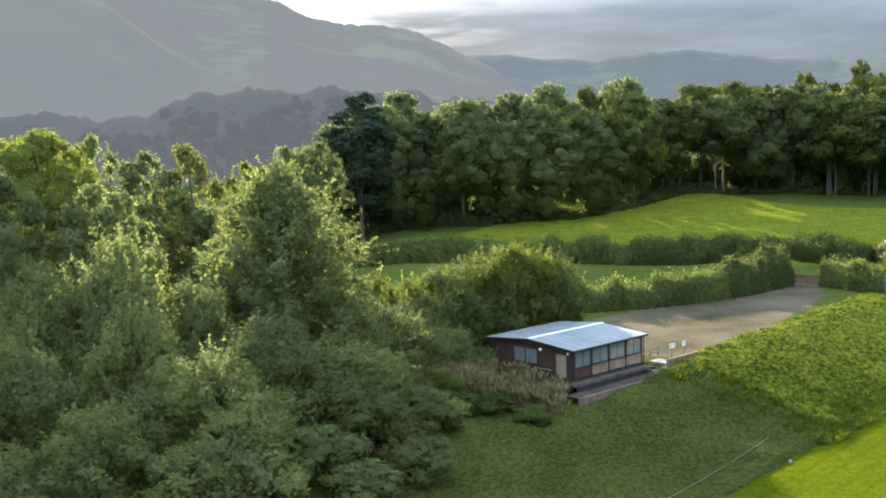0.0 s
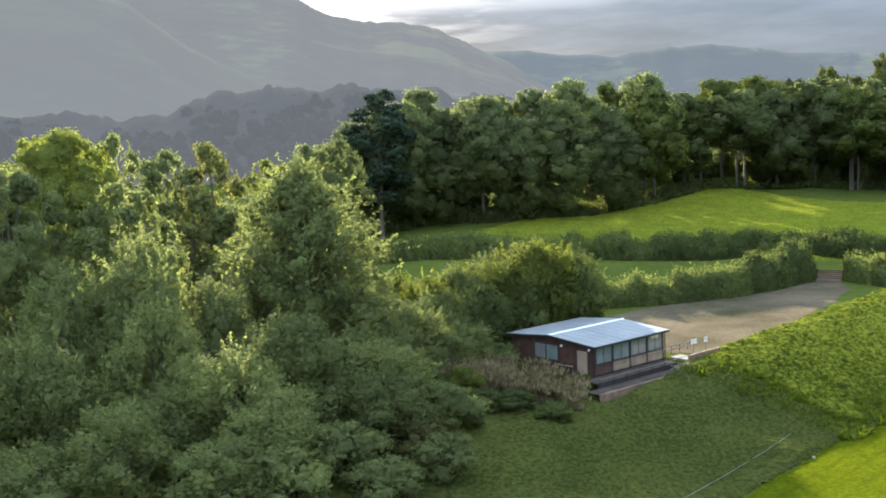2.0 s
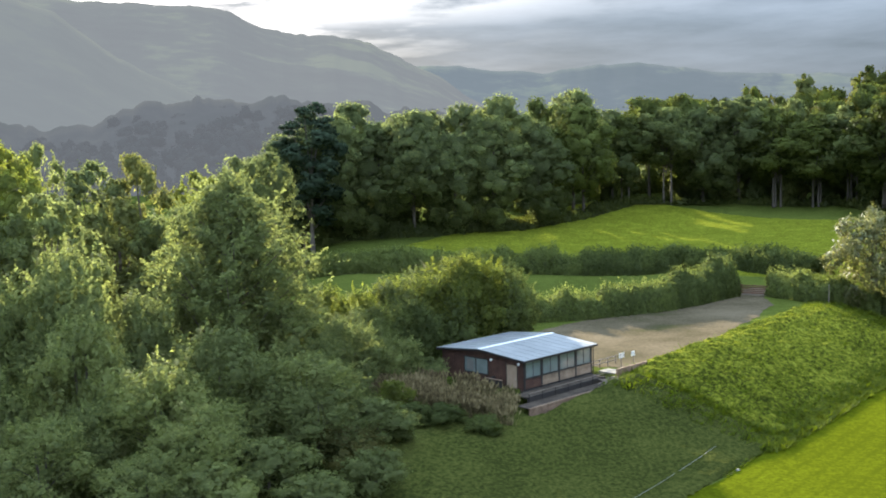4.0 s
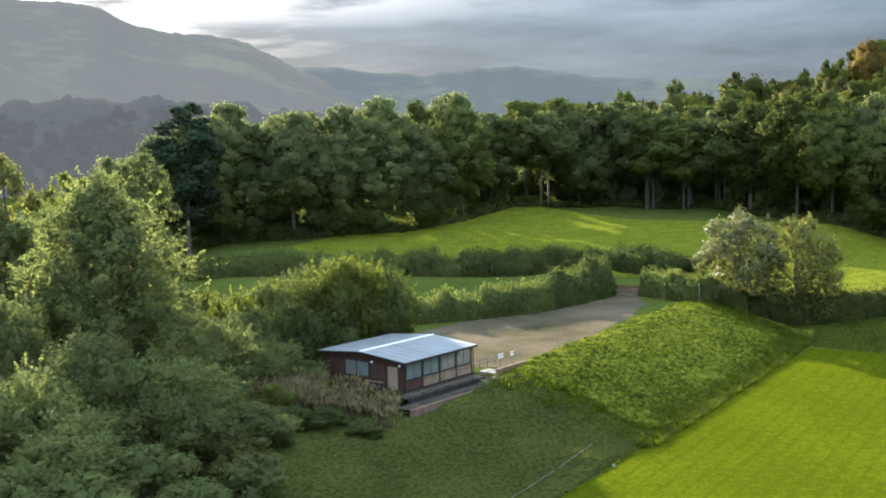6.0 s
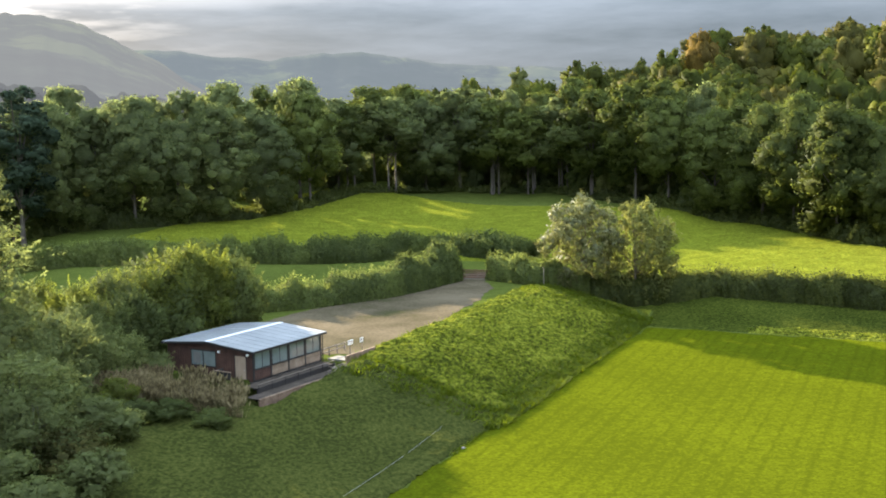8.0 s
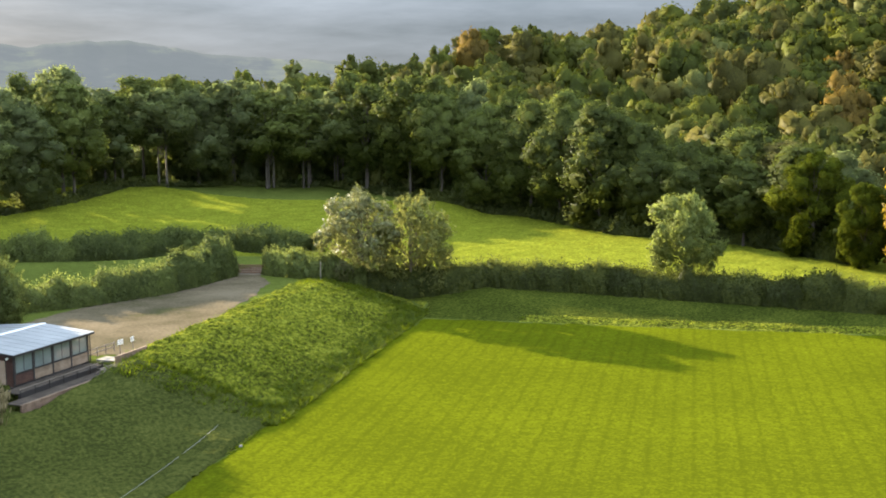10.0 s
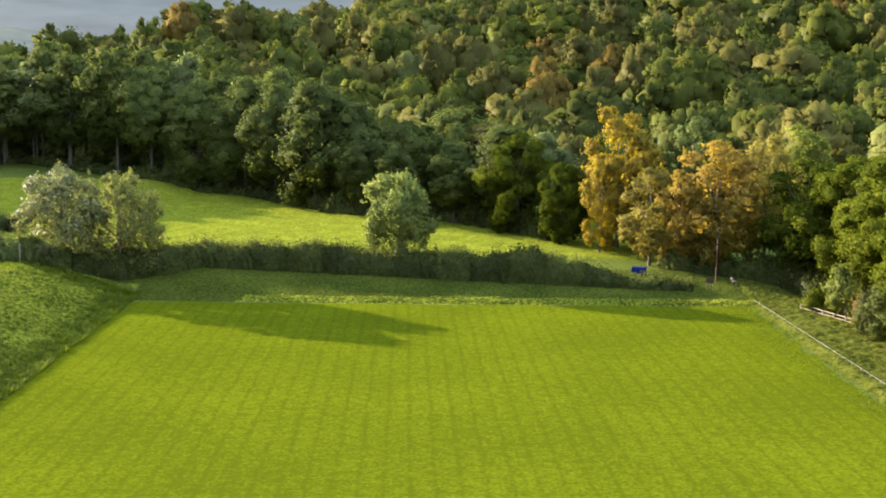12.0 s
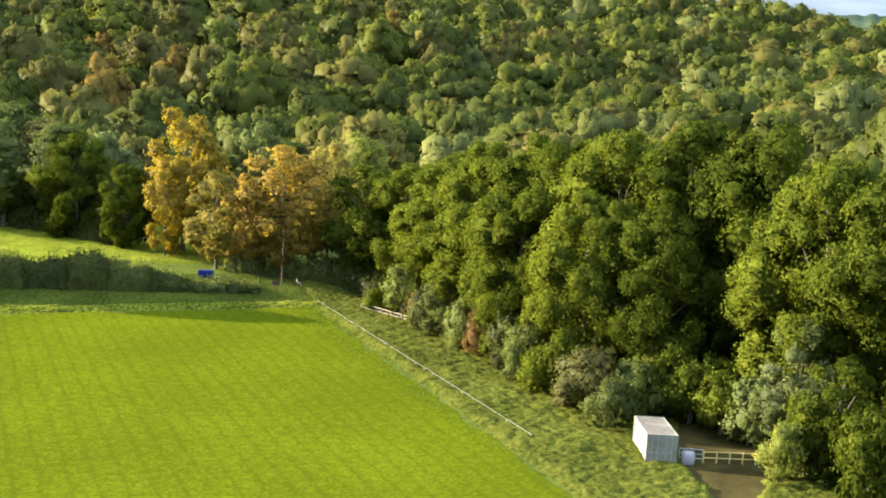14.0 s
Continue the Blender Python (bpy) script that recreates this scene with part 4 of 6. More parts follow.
# ---- hedges ----
def hedge(path, height, width, mat, label, seed, leaf=0.2, density=36, wild=0.2):
    """A hedge grown along a line: a rounded bank of leaves, uneven on top, in bushes of about five metres."""
    rg = np.random.default_rng(seed)
    pts = np.array(path, float)
    seg = np.linalg.norm(np.diff(pts, axis=0), axis=1)
    at = np.concatenate([[0], np.cumsum(seg)])
    ob = tagged(new("hedge"), label, "hedge")
    ob.empty_display_size = 0.3
    ob.location = (*path[0], gz1(*path[0]))
    tall = height if isinstance(height, list) else [height] * len(pts)
    ring = np.linspace(-0.12, math.pi + 0.12, 13)
    for s0 in np.arange(0, at[-1], 5.0):
        s = np.linspace(s0 - 0.7, min(s0 + 5.7, at[-1] + 0.5), 17)
        x, y = (np.interp(s, at, pts[:, i]) for i in (0, 1))
        # the line's turn, taken over a few metres so that corners are rounded
        tx, ty = (np.interp(s + 2.5, at, pts[:, i]) - np.interp(s - 2.5, at, pts[:, i]) for i in (0, 1))
        ln = np.hypot(tx, ty)
        nx, ny = -ty / ln, tx / ln
        end = np.clip(np.minimum(s - s[0], s[-1] - s) / 1.2, 0, 1) ** 0.5
        hh = np.interp(s, at, tall) * (1 + wild * (np.interp(s, np.arange(-8, at[-1] + 12, 2.3), rg.normal(size=int((at[-1] + 20) / 2.3) + 2)[:len(np.arange(-8, at[-1] + 12, 2.3))])))
        hh = hh * (0.72 + 0.28 * end)
        ww = width * 0.5 * (0.55 + 0.45 * end)
        k = ring[None, :]
        bulge = 1 + 0.09 * rg.normal(size=(len(s), len(ring)))
        across = np.sign(np.cos(k)) * np.abs(np.cos(k)) ** 0.75 * ww[:, None] * bulge
        up_z = np.sign(np.sin(k)) * np.abs(np.sin(k)) ** 0.8 * hh[:, None] * bulge
        v = np.stack([x[:, None] + nx[:, None] * across - path[0][0], y[:, None] + ny[:, None] * across - path[0][1],
                      gz(x, y)[:, None] + up_z - ob.location.z], -1)
        n, m = v.shape[:2]
        i, j = np.meshgrid(np.arange(n - 1), np.arange(m - 1), indexing="ij")
        p = (i * m + j).ravel()
        quad = np.stack([p, p + m, p + m + 1, p + 1], 1)
        v = v.reshape(-1, 3)
        f = np.concatenate([quad[:, [0, 1, 2]], quad[:, [0, 2, 3]]])
        # leaves over the whole of it, and upright shoots on top
        q = v[f]
        area = np.linalg.norm(np.cross(q[:, 1] - q[:, 0], q[:, 2] - q[:, 0]), axis=1) / 2
        c = int(area.sum() * density)
        who = rg.choice(len(f), size=c, p=area / area.sum())
        p = (q[who] * rg.dirichlet((1, 1, 1), size=c)[:, :, None]).sum(1)
        mid = v.mean(0) * (1, 1, 0.5)
        u = p - mid
        u /= np.linalg.norm(u, axis=1)[:, None]
        p = p + u * (0.32 * rg.random((c, 1)) ** 2 - 0.02) + np.array([0, 0, 0.5]) * (2.2 * rg.random((c, 1)) ** 5)
        t1 = rg.normal(size=(c, 3)) * 0.6 + np.array([0, 0, 0.7])
        t1 /= np.linalg.norm(t1, axis=1)[:, None]
        t2 = np.cross(t1, u + 0.6 * rg.normal(size=(c, 3)))
        t2 /= np.linalg.norm(t2, axis=1)[:, None] + 1e-9
        size = leaf * (0.6 + 0.8 * rg.random((c, 1)))
        lv = np.stack([p - t2 * size * 0.4, p + t2 * size * 0.4, p + t1 * size * 1.3], 1).reshape(-1, 3)
        lf = np.arange(len(lv)).reshape(-1, 3) + len(v)
        quads("hedge_bush", np.concatenate([v, lv]), np.concatenate([f, lf]), mat, ob, np.concatenate([np.ones(len(f), bool), np.zeros(len(lf), bool)]))
    return ob


hedge([(7, 120), (13.7, 131), (23.3, 132.4), (32.9, 136.6), (38, 140.5), (45.0, 146.8)], [2.8, 2.6, 2.8, 3.2, 4.2, 4.0], 4.2, LEAF_HEDGE, "overgrown green hedge beside the gravel car park", 31)
hedge([(51.2, 145.8), (55, 138.0), (61, 135.0)], [3.2, 3.2, 2.6], 4.0, LEAF_HEDGE, "clipped bushy hedge beside the field gate", 32)
hedge([(61, 135.0), (72, 132.2), (78, 131.8), (86, 123), (96.6, 111), (109, 97.2), (114.6, 91.2), (117, 88.5), (123, 82)], [2.8, 2.9, 3.0, 2.9, 2.9, 3.1, 2.6, 0.9, 0.7], 3.6, LEAF_FIELD, "long dark green field hedge", 33)
hedge([(-18, 186), (5, 184), (19.6, 181), (30, 176), (38, 174), (46, 177), (56, 172), (62, 160)], [2.8, 3.0, 2.8, 2.9, 3.0, 2.9, 2.8, 2.4], 6.5, LEAF_HEDGE, "broad scrubby hedge between two pastures", 34, 0.26, 30, 0.2)
hedge([(84, 141), (95, 128), (106, 114), (117, 99)], 1.3, 2.2, LEAF_FIELD, "low ragged growth along the pasture edge", 35, 0.2, 40, 0.25)
hedge([bearing(a, d + 5) for a, d in EDGE], [3.4, 2.6, 3.0, 1.4, 1.2, 0.8, 0.7, 0.9, 1.2, 2.6, 2.4, 3.6, 3.2], 6.0, LEAF_FIELD, "dark undergrowth along the foot of the wood", 36, 0.42, 9, 0.4)
hedge([bearing(a, d + 26) for a, d in EDGE[3:10]], 6.0, 7.0, LEAF_HEDGE, "dark thicket deep inside the wood", 38, 0.5, 5, 0.4)
hedge([bearing(54.8, 158), bearing(56.4, 156), bearing(58.6, 155), bearing(61.0, 153), bearing(63.0, 147)], [1.6, 2.6, 2.2, 3.2, 2.4], 4.0, LEAF_FIELD, "dark undergrowth below the autumn trees", 37, 0.26, 26, 0.3)


# ---- rough grass, reeds ----
def tufts(name, spots, height, mat, label, seed, blades=5, width=0.09, lean=0.5, category="grass"):
    """Tussocks of bent blades at the given places."""
    rg = np.random.default_rng(seed)
    spots = np.asarray(spots)
    base = np.stack([spots[:, 0], spots[:, 1], gz(spots[:, 0], spots[:, 1]) - 0.03], -1)
    b = np.repeat(base, blades, 0)
    n = len(b)
    k = rg.random(n) * 2 * np.pi
    out = np.stack([np.cos(k), np.sin(k), np.zeros(n)], -1)
    side = np.stack([-np.sin(k), np.cos(k), np.zeros(n)], -1)
    hh = (height * np.repeat(0.5 + rg.random(len(spots)), blades) * (0.6 + 0.7 * rg.random(n)))[:, None]
    b = b + out * 0.12 * rg.random((n, 1))
    w = width * (0.7 + 0.6 * rg.random((n, 1)))
    tip = b + out * hh * lean * (0.5 + rg.random((n, 1))) + np.array([0, 0, 1]) * hh
    v = np.stack([b - side * w, b + side * w, tip], 1).reshape(-1, 3)
    return tagged(quads(name, v, np.arange(len(v)).reshape(-1, 3), mat), label, category, kind="stuff")


def scatter(n, s0, s1, w0, w1, seed, clump=0.0):
    rg = np.random.default_rng(seed)
    s, w = rg.uniform(s0, s1, n), rg.uniform(w0, w1, n)
    if clump:
        keep = np.sin(s * 1.3 + 2 * np.sin(w * 0.7)) + np.sin(w * 1.7 + 1.5 * np.sin(s * 0.9)) + rg.normal(size=n) * clump > -0.3
        s, w = s[keep], w[keep]
    return np.stack([CX + s * UX + w * VX, CY + s * UY + w * VY], -1)


def vnoise(x, y, seed):
    """Smooth value noise over the plan, 0 to 1."""
    ix, iy = np.floor(x), np.floor(y)
    fx, fy = x - ix, y - iy
    fx, fy = fx * fx * (3 - 2 * fx), fy * fy * (3 - 2 * fy)

    def h(a, b):
        v = np.sin(a * 127.1 + b * 311.7 + seed * 74.7) * 43758.5453
        return v - np.floor(v)
    return (h(ix, iy) * (1 - fx) + h(ix + 1, iy) * fx) * (1 - fy) + (h(ix, iy + 1) * (1 - fx) + h(ix + 1, iy + 1) * fx) * fy


def tussocks(x, y, seed):
    """Domes of uneven size packed over the plan with creases between them, 0 to 1."""
    ix, iy = np.floor(x), np.floor(y)
    best = np.zeros_like(x)
    for dx in (-1, 0, 1):
        for dy in (-1, 0, 1):
            a, b = ix + dx, iy + dy
            h = [np.sin(a * k + b * m + seed * 7.7) * 43758.5453 for k, m in ((127.1, 311.7), (269.5, 183.3), (419.2, 371.9))]
            h = [v - np.floor(v) for v in h]
            d2 = (x - a - h[0]) ** 2 + (y - b - h[1]) ** 2
            r = 0.55 + 0.45 * h[2]
            best = np.maximum(best, np.sqrt(np.clip(r * r - d2, 0, None)))
    return best


def on_track(x, y):
    """1 on the bare farm track beside the container, 0 away from it."""
    mid = np.interp(x, [73, 80, 85, 95], [9.9, 11.6, 13.2, 14.9])
    half = np.interp(x, [73, 80, 85, 95], [1.0, 2.1, 3.4, 4.0]) + 0.8 * (vnoise(x / 1.2, y / 1.2, 5) - 0.5)
    return smooth(half + 0.5, half - 0.4, np.abs(y - mid)) * smooth(72, 74, x)


def rough_turf(name, s0, s1, w0, w1, step, height, label, seed, mat=None, grow=1.0, fade=None, matted=0.7):
    """Uncut turf: a sheet of tussocks over the land."""
    ss, ws = np.arange(s0, s1, step), np.arange(w0, w1, step)
    S, W = np.meshgrid(ss, ws, indexing="ij")
    rg = np.random.default_rng(seed)
    S, W = S + rg.normal(size=S.shape) * step * 0.2, W + rg.normal(size=S.shape) * step * 0.2
    x, y = CX + S * UX + W * VX, CY + S * UY + W * VY
    bump = matted * tussocks(S / 0.5 / grow + 0.5 * vnoise(S, W, 3), W / 1.15 / grow + 0.5 * vnoise(S, W, 4), seed) + (1.1 - matted) * vnoise(S / (0.3 if matted > 0.5 else 0.42) / grow + 0.8 * vnoise(S, W / 2, 8), W / (0.28 if matted > 0.5 else 1.3) / grow, seed + 1) + 0.45 * vnoise(S / 1.7, W / 1.9, seed + 2) ** 2
    c, sn = 0.742, 0.670
    lx, ly = (x - 10.8) * c + (y - 94.4) * sn, (y - 94.4) * c - (x - 10.8) * sn
    paved = smooth(-3.6, -3.0, lx) * (1 - smooth(13.5, 14.0, lx)) * smooth(-3.7, -3.2, ly)
    rim = np.minimum(np.minimum(S - s0, s1 - S), np.minimum(W - w0, 2 * (w1 - W)))
    if fade:         # shorter growth towards the far end
        bump = bump * (0.25 + 0.75 * smooth(fade[1], fade[0], S)) * (0.3 + 0.7 * smooth(w1, w1 - 4.5, W))
    if w1 > 90:      # sinks under the mown turf where that reaches in
        rim = np.minimum(rim, W - (77.2 + 0.055 * S))
    z = gz(x, y) - 0.06 + (height * bump + 0.08) * np.clip(rim / 1.2, -0.5, 1) - 0.25 * paved
    if w1 > 90:
        z = z - 0.55 * on_track(x, y)
    n, k = S.shape
    i, j = np.meshgrid(np.arange(n - 1), np.arange(k - 1), indexing="ij")
    p = (i * k + j).ravel()
    return tagged(quads(name, np.stack([x, y, z], -1).reshape(-1, 3), np.stack([p, p + 1, p + k + 1, p + k], 1), mat or SWARD, None, True), label, "grass", kind="stuff")


SWARD = leaf_material("uncut_sward", (0.032, 0.04, 0.007), (0.082, 0.094, 0.011), (0.185, 0.195, 0.026), 0.05, 2.4, 0.5, 0.12, 2.4, 0.0)
# Slope sward: the slope's shade is put into this darker base colour.
SLOPE_SHADE = leaf_material("slope_shade_sward", (0.026, 0.032, 0.009), (0.044, 0.051, 0.013), (0.072, 0.078, 0.021), 0.05, 3.0, 0.2, 0.12, 2.0, 0.0)
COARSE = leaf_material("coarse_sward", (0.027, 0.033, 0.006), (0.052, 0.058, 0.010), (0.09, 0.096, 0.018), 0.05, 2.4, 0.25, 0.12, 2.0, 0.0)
# Margin sward: base colour darkened to carry the shadow below the hedge.
MARGIN_SHADE = leaf_material("margin_shade_sward", (0.023, 0.031, 0.006), (0.042, 0.053, 0.009), (0.075, 0.086, 0.015), 0.05, 3.0, 0.2, 0.12, 2.0, 0.0)
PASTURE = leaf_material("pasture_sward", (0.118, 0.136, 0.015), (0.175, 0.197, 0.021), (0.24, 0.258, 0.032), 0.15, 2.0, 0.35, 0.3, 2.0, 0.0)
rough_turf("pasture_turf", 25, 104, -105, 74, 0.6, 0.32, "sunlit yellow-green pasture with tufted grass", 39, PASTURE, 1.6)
rough_turf("bank_turf", -46, 9, -17.4, -1.2, 0.13, 0.74, "uncut tussocky green turf on the bank", 41, fade=(-7, 5), matted=0.4)
rough_turf("slope_turf", -97, -45.5, -30, -1.2, 0.26, 0.4, "rough uncut turf on the shaded slope", 43, SLOPE_SHADE)
rough_turf("fringe_turf", 0.2, 4.2, 12, 80, 0.2, 0.4, "tussocky sunlit fringe along the mown pitch", 47)
rough_turf("far_margin_turf", 0.3, 17, -1.5, 80, 0.24, 0.16, "rough turf between the mown pitch and the hedge", 45, MARGIN_SHADE)
rough_turf("corner_turf", 7.5, 19, -17, -1.0, 0.26, 0.16, "shaded rough turf below the hedge corner", 53, MARGIN_SHADE)
rough_turf("side_margin_turf", -104, 16, 72.5, 93, 0.24, 0.4, "long rough turf beside the white rail", 46, COARSE)
tufts("bank_grass", scatter(30000, -50, 5, -16.8, -0.3, 41, 3.0), 0.46, TUSSOCK, "uncut matted green grass on the bank", 42, 5, 0.08, 1.2)
tufts("slope_grass", scatter(12000, -95, -56, -28, -1.8, 43, 2.0), 0.2, SLOPE_SHADE, "rough uncut grass on the shaded slope", 44, 4, 0.04, 1.3)
verge = scatter(11000, -103, 2, 75.5, 92, 46, 2.0)
verge = verge[on_track(verge[:, 0], verge[:, 1]) < 0.8 - 0.5 * vnoise(verge[:, 0], verge[:, 1], 6)]
tufts("margin_grass", np.concatenate([scatter(4000, 1.2, 3.0, 12, 80, 45), verge]), 0.3, TUSSOCK, "long rough grass round the mown pitch", 47, 5, 0.045, 1.0)
tufts("edge_grass", np.concatenate([scatter(2200, -58, 0, -1.8, -1.2, 48), scatter(3000, -110, 2, 72.5, 78.0, 49)]), 0.2, TUSSOCK, "ragged fringe of grass along the pitch edge", 50, 4, 0.035, 0.9)


def reed_bed():
    """Dry stems, each with a ragged plume, standing in loose drifts."""
    rg = np.random.default_rng(51)
    u, v = rg.random((2, 9000))
    a, b, c, d = (np.array(p) for p in ((-4.0, 98.5), (-3.0, 90.6), (9.9, 86.2), (9.8, 93.0)))
    p = (1 - u)[:, None] * ((1 - v)[:, None] * a + v[:, None] * b) + u[:, None] * ((1 - v)[:, None] * d + v[:, None] * c)
    p = p[(vnoise(p[:, 0] / 1.1, p[:, 1] / 1.1, 9) + 0.3 * rg.random(len(p)) - 2.0 * (np.abs(u - 0.5) ** 3 + np.abs(v - 0.5) ** 3) > 0.52)]
    n = len(p)
    foot = np.stack([p[:, 0], p[:, 1], gz(p[:, 0], p[:, 1]) - 0.05], -1)
    hh = 1.1 + 1.0 * vnoise(p[:, 0] / 0.8, p[:, 1] / 0.8, 12) + 0.5 * rg.random(n)
    k = rg.random(n) * 2 * np.pi
    side = np.stack([np.cos(k), np.sin(k), np.zeros(n)], -1)
    top = foot + np.stack([rg.normal(size=n) * 0.16, rg.normal(size=n) * 0.16, np.ones(n)], -1) * hh[:, None]
    neck = foot + (top - foot) * (0.62 + 0.12 * rg.random((n, 1)))
    w = side * (0.03 + 0.03 * rg.random((n, 1)))
    wide = side * (0.06 + 0.07 * rg.random((n, 1)))
    mid = (neck + top) / 2
    v = np.stack([foot - w, foot + w, neck, neck, mid + wide, top, neck, top, mid - wide], 1).reshape(-1, 3)
    return tagged(quads("reed_bed", v, np.arange(len(v)).reshape(-1, 3), LEAF_DEAD), "bed of dry brown seeded weeds below the hut", "reeds", kind="stuff")


reed_bed()
for i, (x, y, h, r, mat) in enumerate([(-0.5, 89.5, 2.6, 1.8, LEAF_LIME), (3.2, 86.6, 2.0, 2.2, LEAF_HEDGE), (6.5, 85.6, 1.6, 2.0, LEAF_HEDGE), (0.6, 86.2, 1.9, 2.0, LEAF_HEDGE), (-4.0, 92.5, 3.0, 2.4, LEAF_WILLOW), (0.5, 97.2, 2.4, 1.6, LEAF_HEDGE), (-2.4, 86.2, 2.2, 1.8, LEAF_WILLOW)]):
    retint(plant(BUSH[i % 3], x, y, h, r, 60 * i, label="low scrubby bush at the edge of the dry weeds", category="bush", group="scrub bushes"), mat)

# ---- the timber hut ----
TIMBER = material("dark_stained_boards", [(0.03, 0.016, 0.012), (0.06, 0.03, 0.022), (0.085, 0.045, 0.03)], 0.7, 1.2, 0.3, 14.0)
BOARD = material("weathered_boards", [(0.13, 0.09, 0.06), (0.20, 0.145, 0.10), (0.26, 0.20, 0.15)], 0.8, 1.4, 0.3, 16.0, per_piece=0.15)
ROOF = material("grey_roof_sheet", [(0.13, 0.145, 0.155), (0.185, 0.20, 0.21), (0.235, 0.25, 0.26)], 0.5, 0.35, 0.05, 5.0, metal=0.15, spec=0.5)
FLASH = material("pale_ridge_flashing", [(0.66, 0.68, 0.70), (0.74, 0.75, 0.76)], 0.4, 1.5, 0.05)
DARK = material("dark_trim", [(0.018, 0.016, 0.015), (0.035, 0.03, 0.028)], 0.6, 3.0, 0.1)
GLASS = material("dull_window_glass", [(0.10, 0.125, 0.12), (0.16, 0.185, 0.175)], 0.15, 0.8, 0.0, spec=0.7)
TAN = material("pale_timber_door", [(0.22, 0.16, 0.11), (0.30, 0.225, 0.16)], 0.75, 1.5, 0.2, 14.0)
CONCRETE = material("pale_concrete", [(0.10, 0.098, 0.09), (0.17, 0.165, 0.152)], 0.9, 0.9, 0.3, 12.0)
DECKING = material("wet_dark_decking", [(0.026, 0.021, 0.017), (0.05, 0.04, 0.032), (0.075, 0.06, 0.048)], 0.85, 0.8, 0.2, 10.0, spec=0.1, per_piece=0.25)
BRICK = material("brown_sleepers", [(0.10, 0.065, 0.045), (0.17, 0.11, 0.075), (0.22, 0.155, 0.11)], 0.9, 1.5, 0.4, 14.0, per_piece=0.2)
WHITE = material("white_paint", [(0.62, 0.62, 0.60), (0.78, 0.78, 0.76)], 0.6, 2.0, 0.05)
STEEL = material("galvanised_steel", [(0.28, 0.29, 0.29), (0.42, 0.43, 0.43)], 0.5, 3.0, 0.1, metal=0.6)
STRAP = material("dull_white_rail", [(0.10, 0.10, 0.085), (0.18, 0.18, 0.155)], 0.7, 1.0, 0.1)
GREYWOOD = material("grey_weathered_wood", [(0.13, 0.105, 0.085), (0.23, 0.19, 0.155)], 0.85, 2.0, 0.4, 16.0, per_piece=0.15)


def timber_hut():
    hut = thing("timber_hut", 10.8, 94.4, 3.85, 42.1, label="dark timber clubhouse with a shallow pale metal roof and four windows", category="hut")
    L, W, H, RISE = 9.7, 10.2, 2.75, 0.42
    o = 0.38
    block("floor_slab", (-0.1, L + 0.1, -0.1, W + 0.1, -0.9, 0.02), DARK, hut)
    # boarded back and side walls
    block("wall", (0, L, W - 0.12, W, 0.02, H), TIMBER, hut, bevel=0)
    for x0, x1 in ((0.0, 0.12), (L - 0.12, L)):
        bm = bmesh.new()
        pts = [(0.12, 0.02), (W - 0.122, 0.02), (W - 0.122, H), (W / 2, H + RISE), (0.12, H)]
        if x0 == 0.0:
            pts = [(0.12, 0.02), (W - 0.122, 0.02), (W - 0.122, H), (W / 2, H + RISE), (0.12, H)]
        f0 = [bm.verts.new((x0, y, z)) for y, z in pts]
        f1 = [bm.verts.new((x1, y, z)) for y, z in pts]
        bm.faces.new(f0[::-1])
        bm.faces.new(f1)
        for i in range(5):
            j = (i + 1) % 5
            bm.faces.new((f0[i], f0[j], f1[j], f1[i]))
        part("wall", bm, TIMBER, hut)
    # cover boards on the gable that faces the reeds
    for i in range(34):
        y = 0.3 + i * 0.29
        if 0.75 < y < 2.05 or 4.3 < y < 7.3:
            continue
        top = H + RISE * (1 - abs(y - W / 2) / (W / 2)) - 0.08
        block("board", (-0.022, -0.002, y, y + 0.25, 0.05, top), TIMBER, hut, bevel=0)
    # window wall: posts, lower panels, sashes
    bay = L / 4
    block("wall", (0.12, L - 0.12, 0.06, 0.12, 0.02, H), DARK, hut, bevel=0)
    for i in range(5):
        x = min(max(i * bay, 0.09), L - 0.09)
        block("post", (x - 0.09, x + 0.09, -0.03, 0.058, 0.02, H), DARK, hut)
    for i in range(4):
        x0, x1 = i * bay + (0.2 if i == 0 else 0.11), (i + 1) * bay - (0.2 if i == 3 else 0.11)
        for k in range(4):
            block("panel_board", (x0, x1, -0.012, 0.045, 0.16 + k * 0.225, 0.16 + k * 0.225 + 0.215), TIMBER if i == 0 else BOARD, hut, bevel=0.006)
        win = new("window")
        win.parent = hut
        for nm, d in (("frame", (x0, x1, -0.02, 0.05, 1.08, 1.15)), ("frame", (x0, x1, -0.02, 0.05, 2.5, 2.58)), ("frame", (x0, x0 + 0.06, -0.02, 0.05, 1.152, 2.498)),
                      ("frame", (x1 - 0.06, x1, -0.02, 0.05, 1.152, 2.498)), ("frame", ((x0 + x1) / 2 - 0.025, (x0 + x1) / 2 + 0.025, -0.015, 0.05, 1.152, 2.498))):
            block(nm, d, DARK, win, bevel=0.004)
        for a, b in ((x0 + 0.062, (x0 + x1) / 2 - 0.027), ((x0 + x1) / 2 + 0.027, x1 - 0.062)):
            block("pane", (a, b, 0.012, 0.03, 1.152, 2.498), GLASS, win, bevel=0)
        block("sill", (x0 - 0.03, x1 + 0.03, -0.07, 0.02, 1.035, 1.078), DARK, win)
    # gable side: door, recess, wide window
    door = block("door", (-0.045, -0.003, 0.8, 2.0, 0.04, 2.2), TAN, hut, "pale timber door")
    block("door_handle", (-0.09, -0.047, 0.9, 0.98, 1.0, 1.04), STEEL, door)
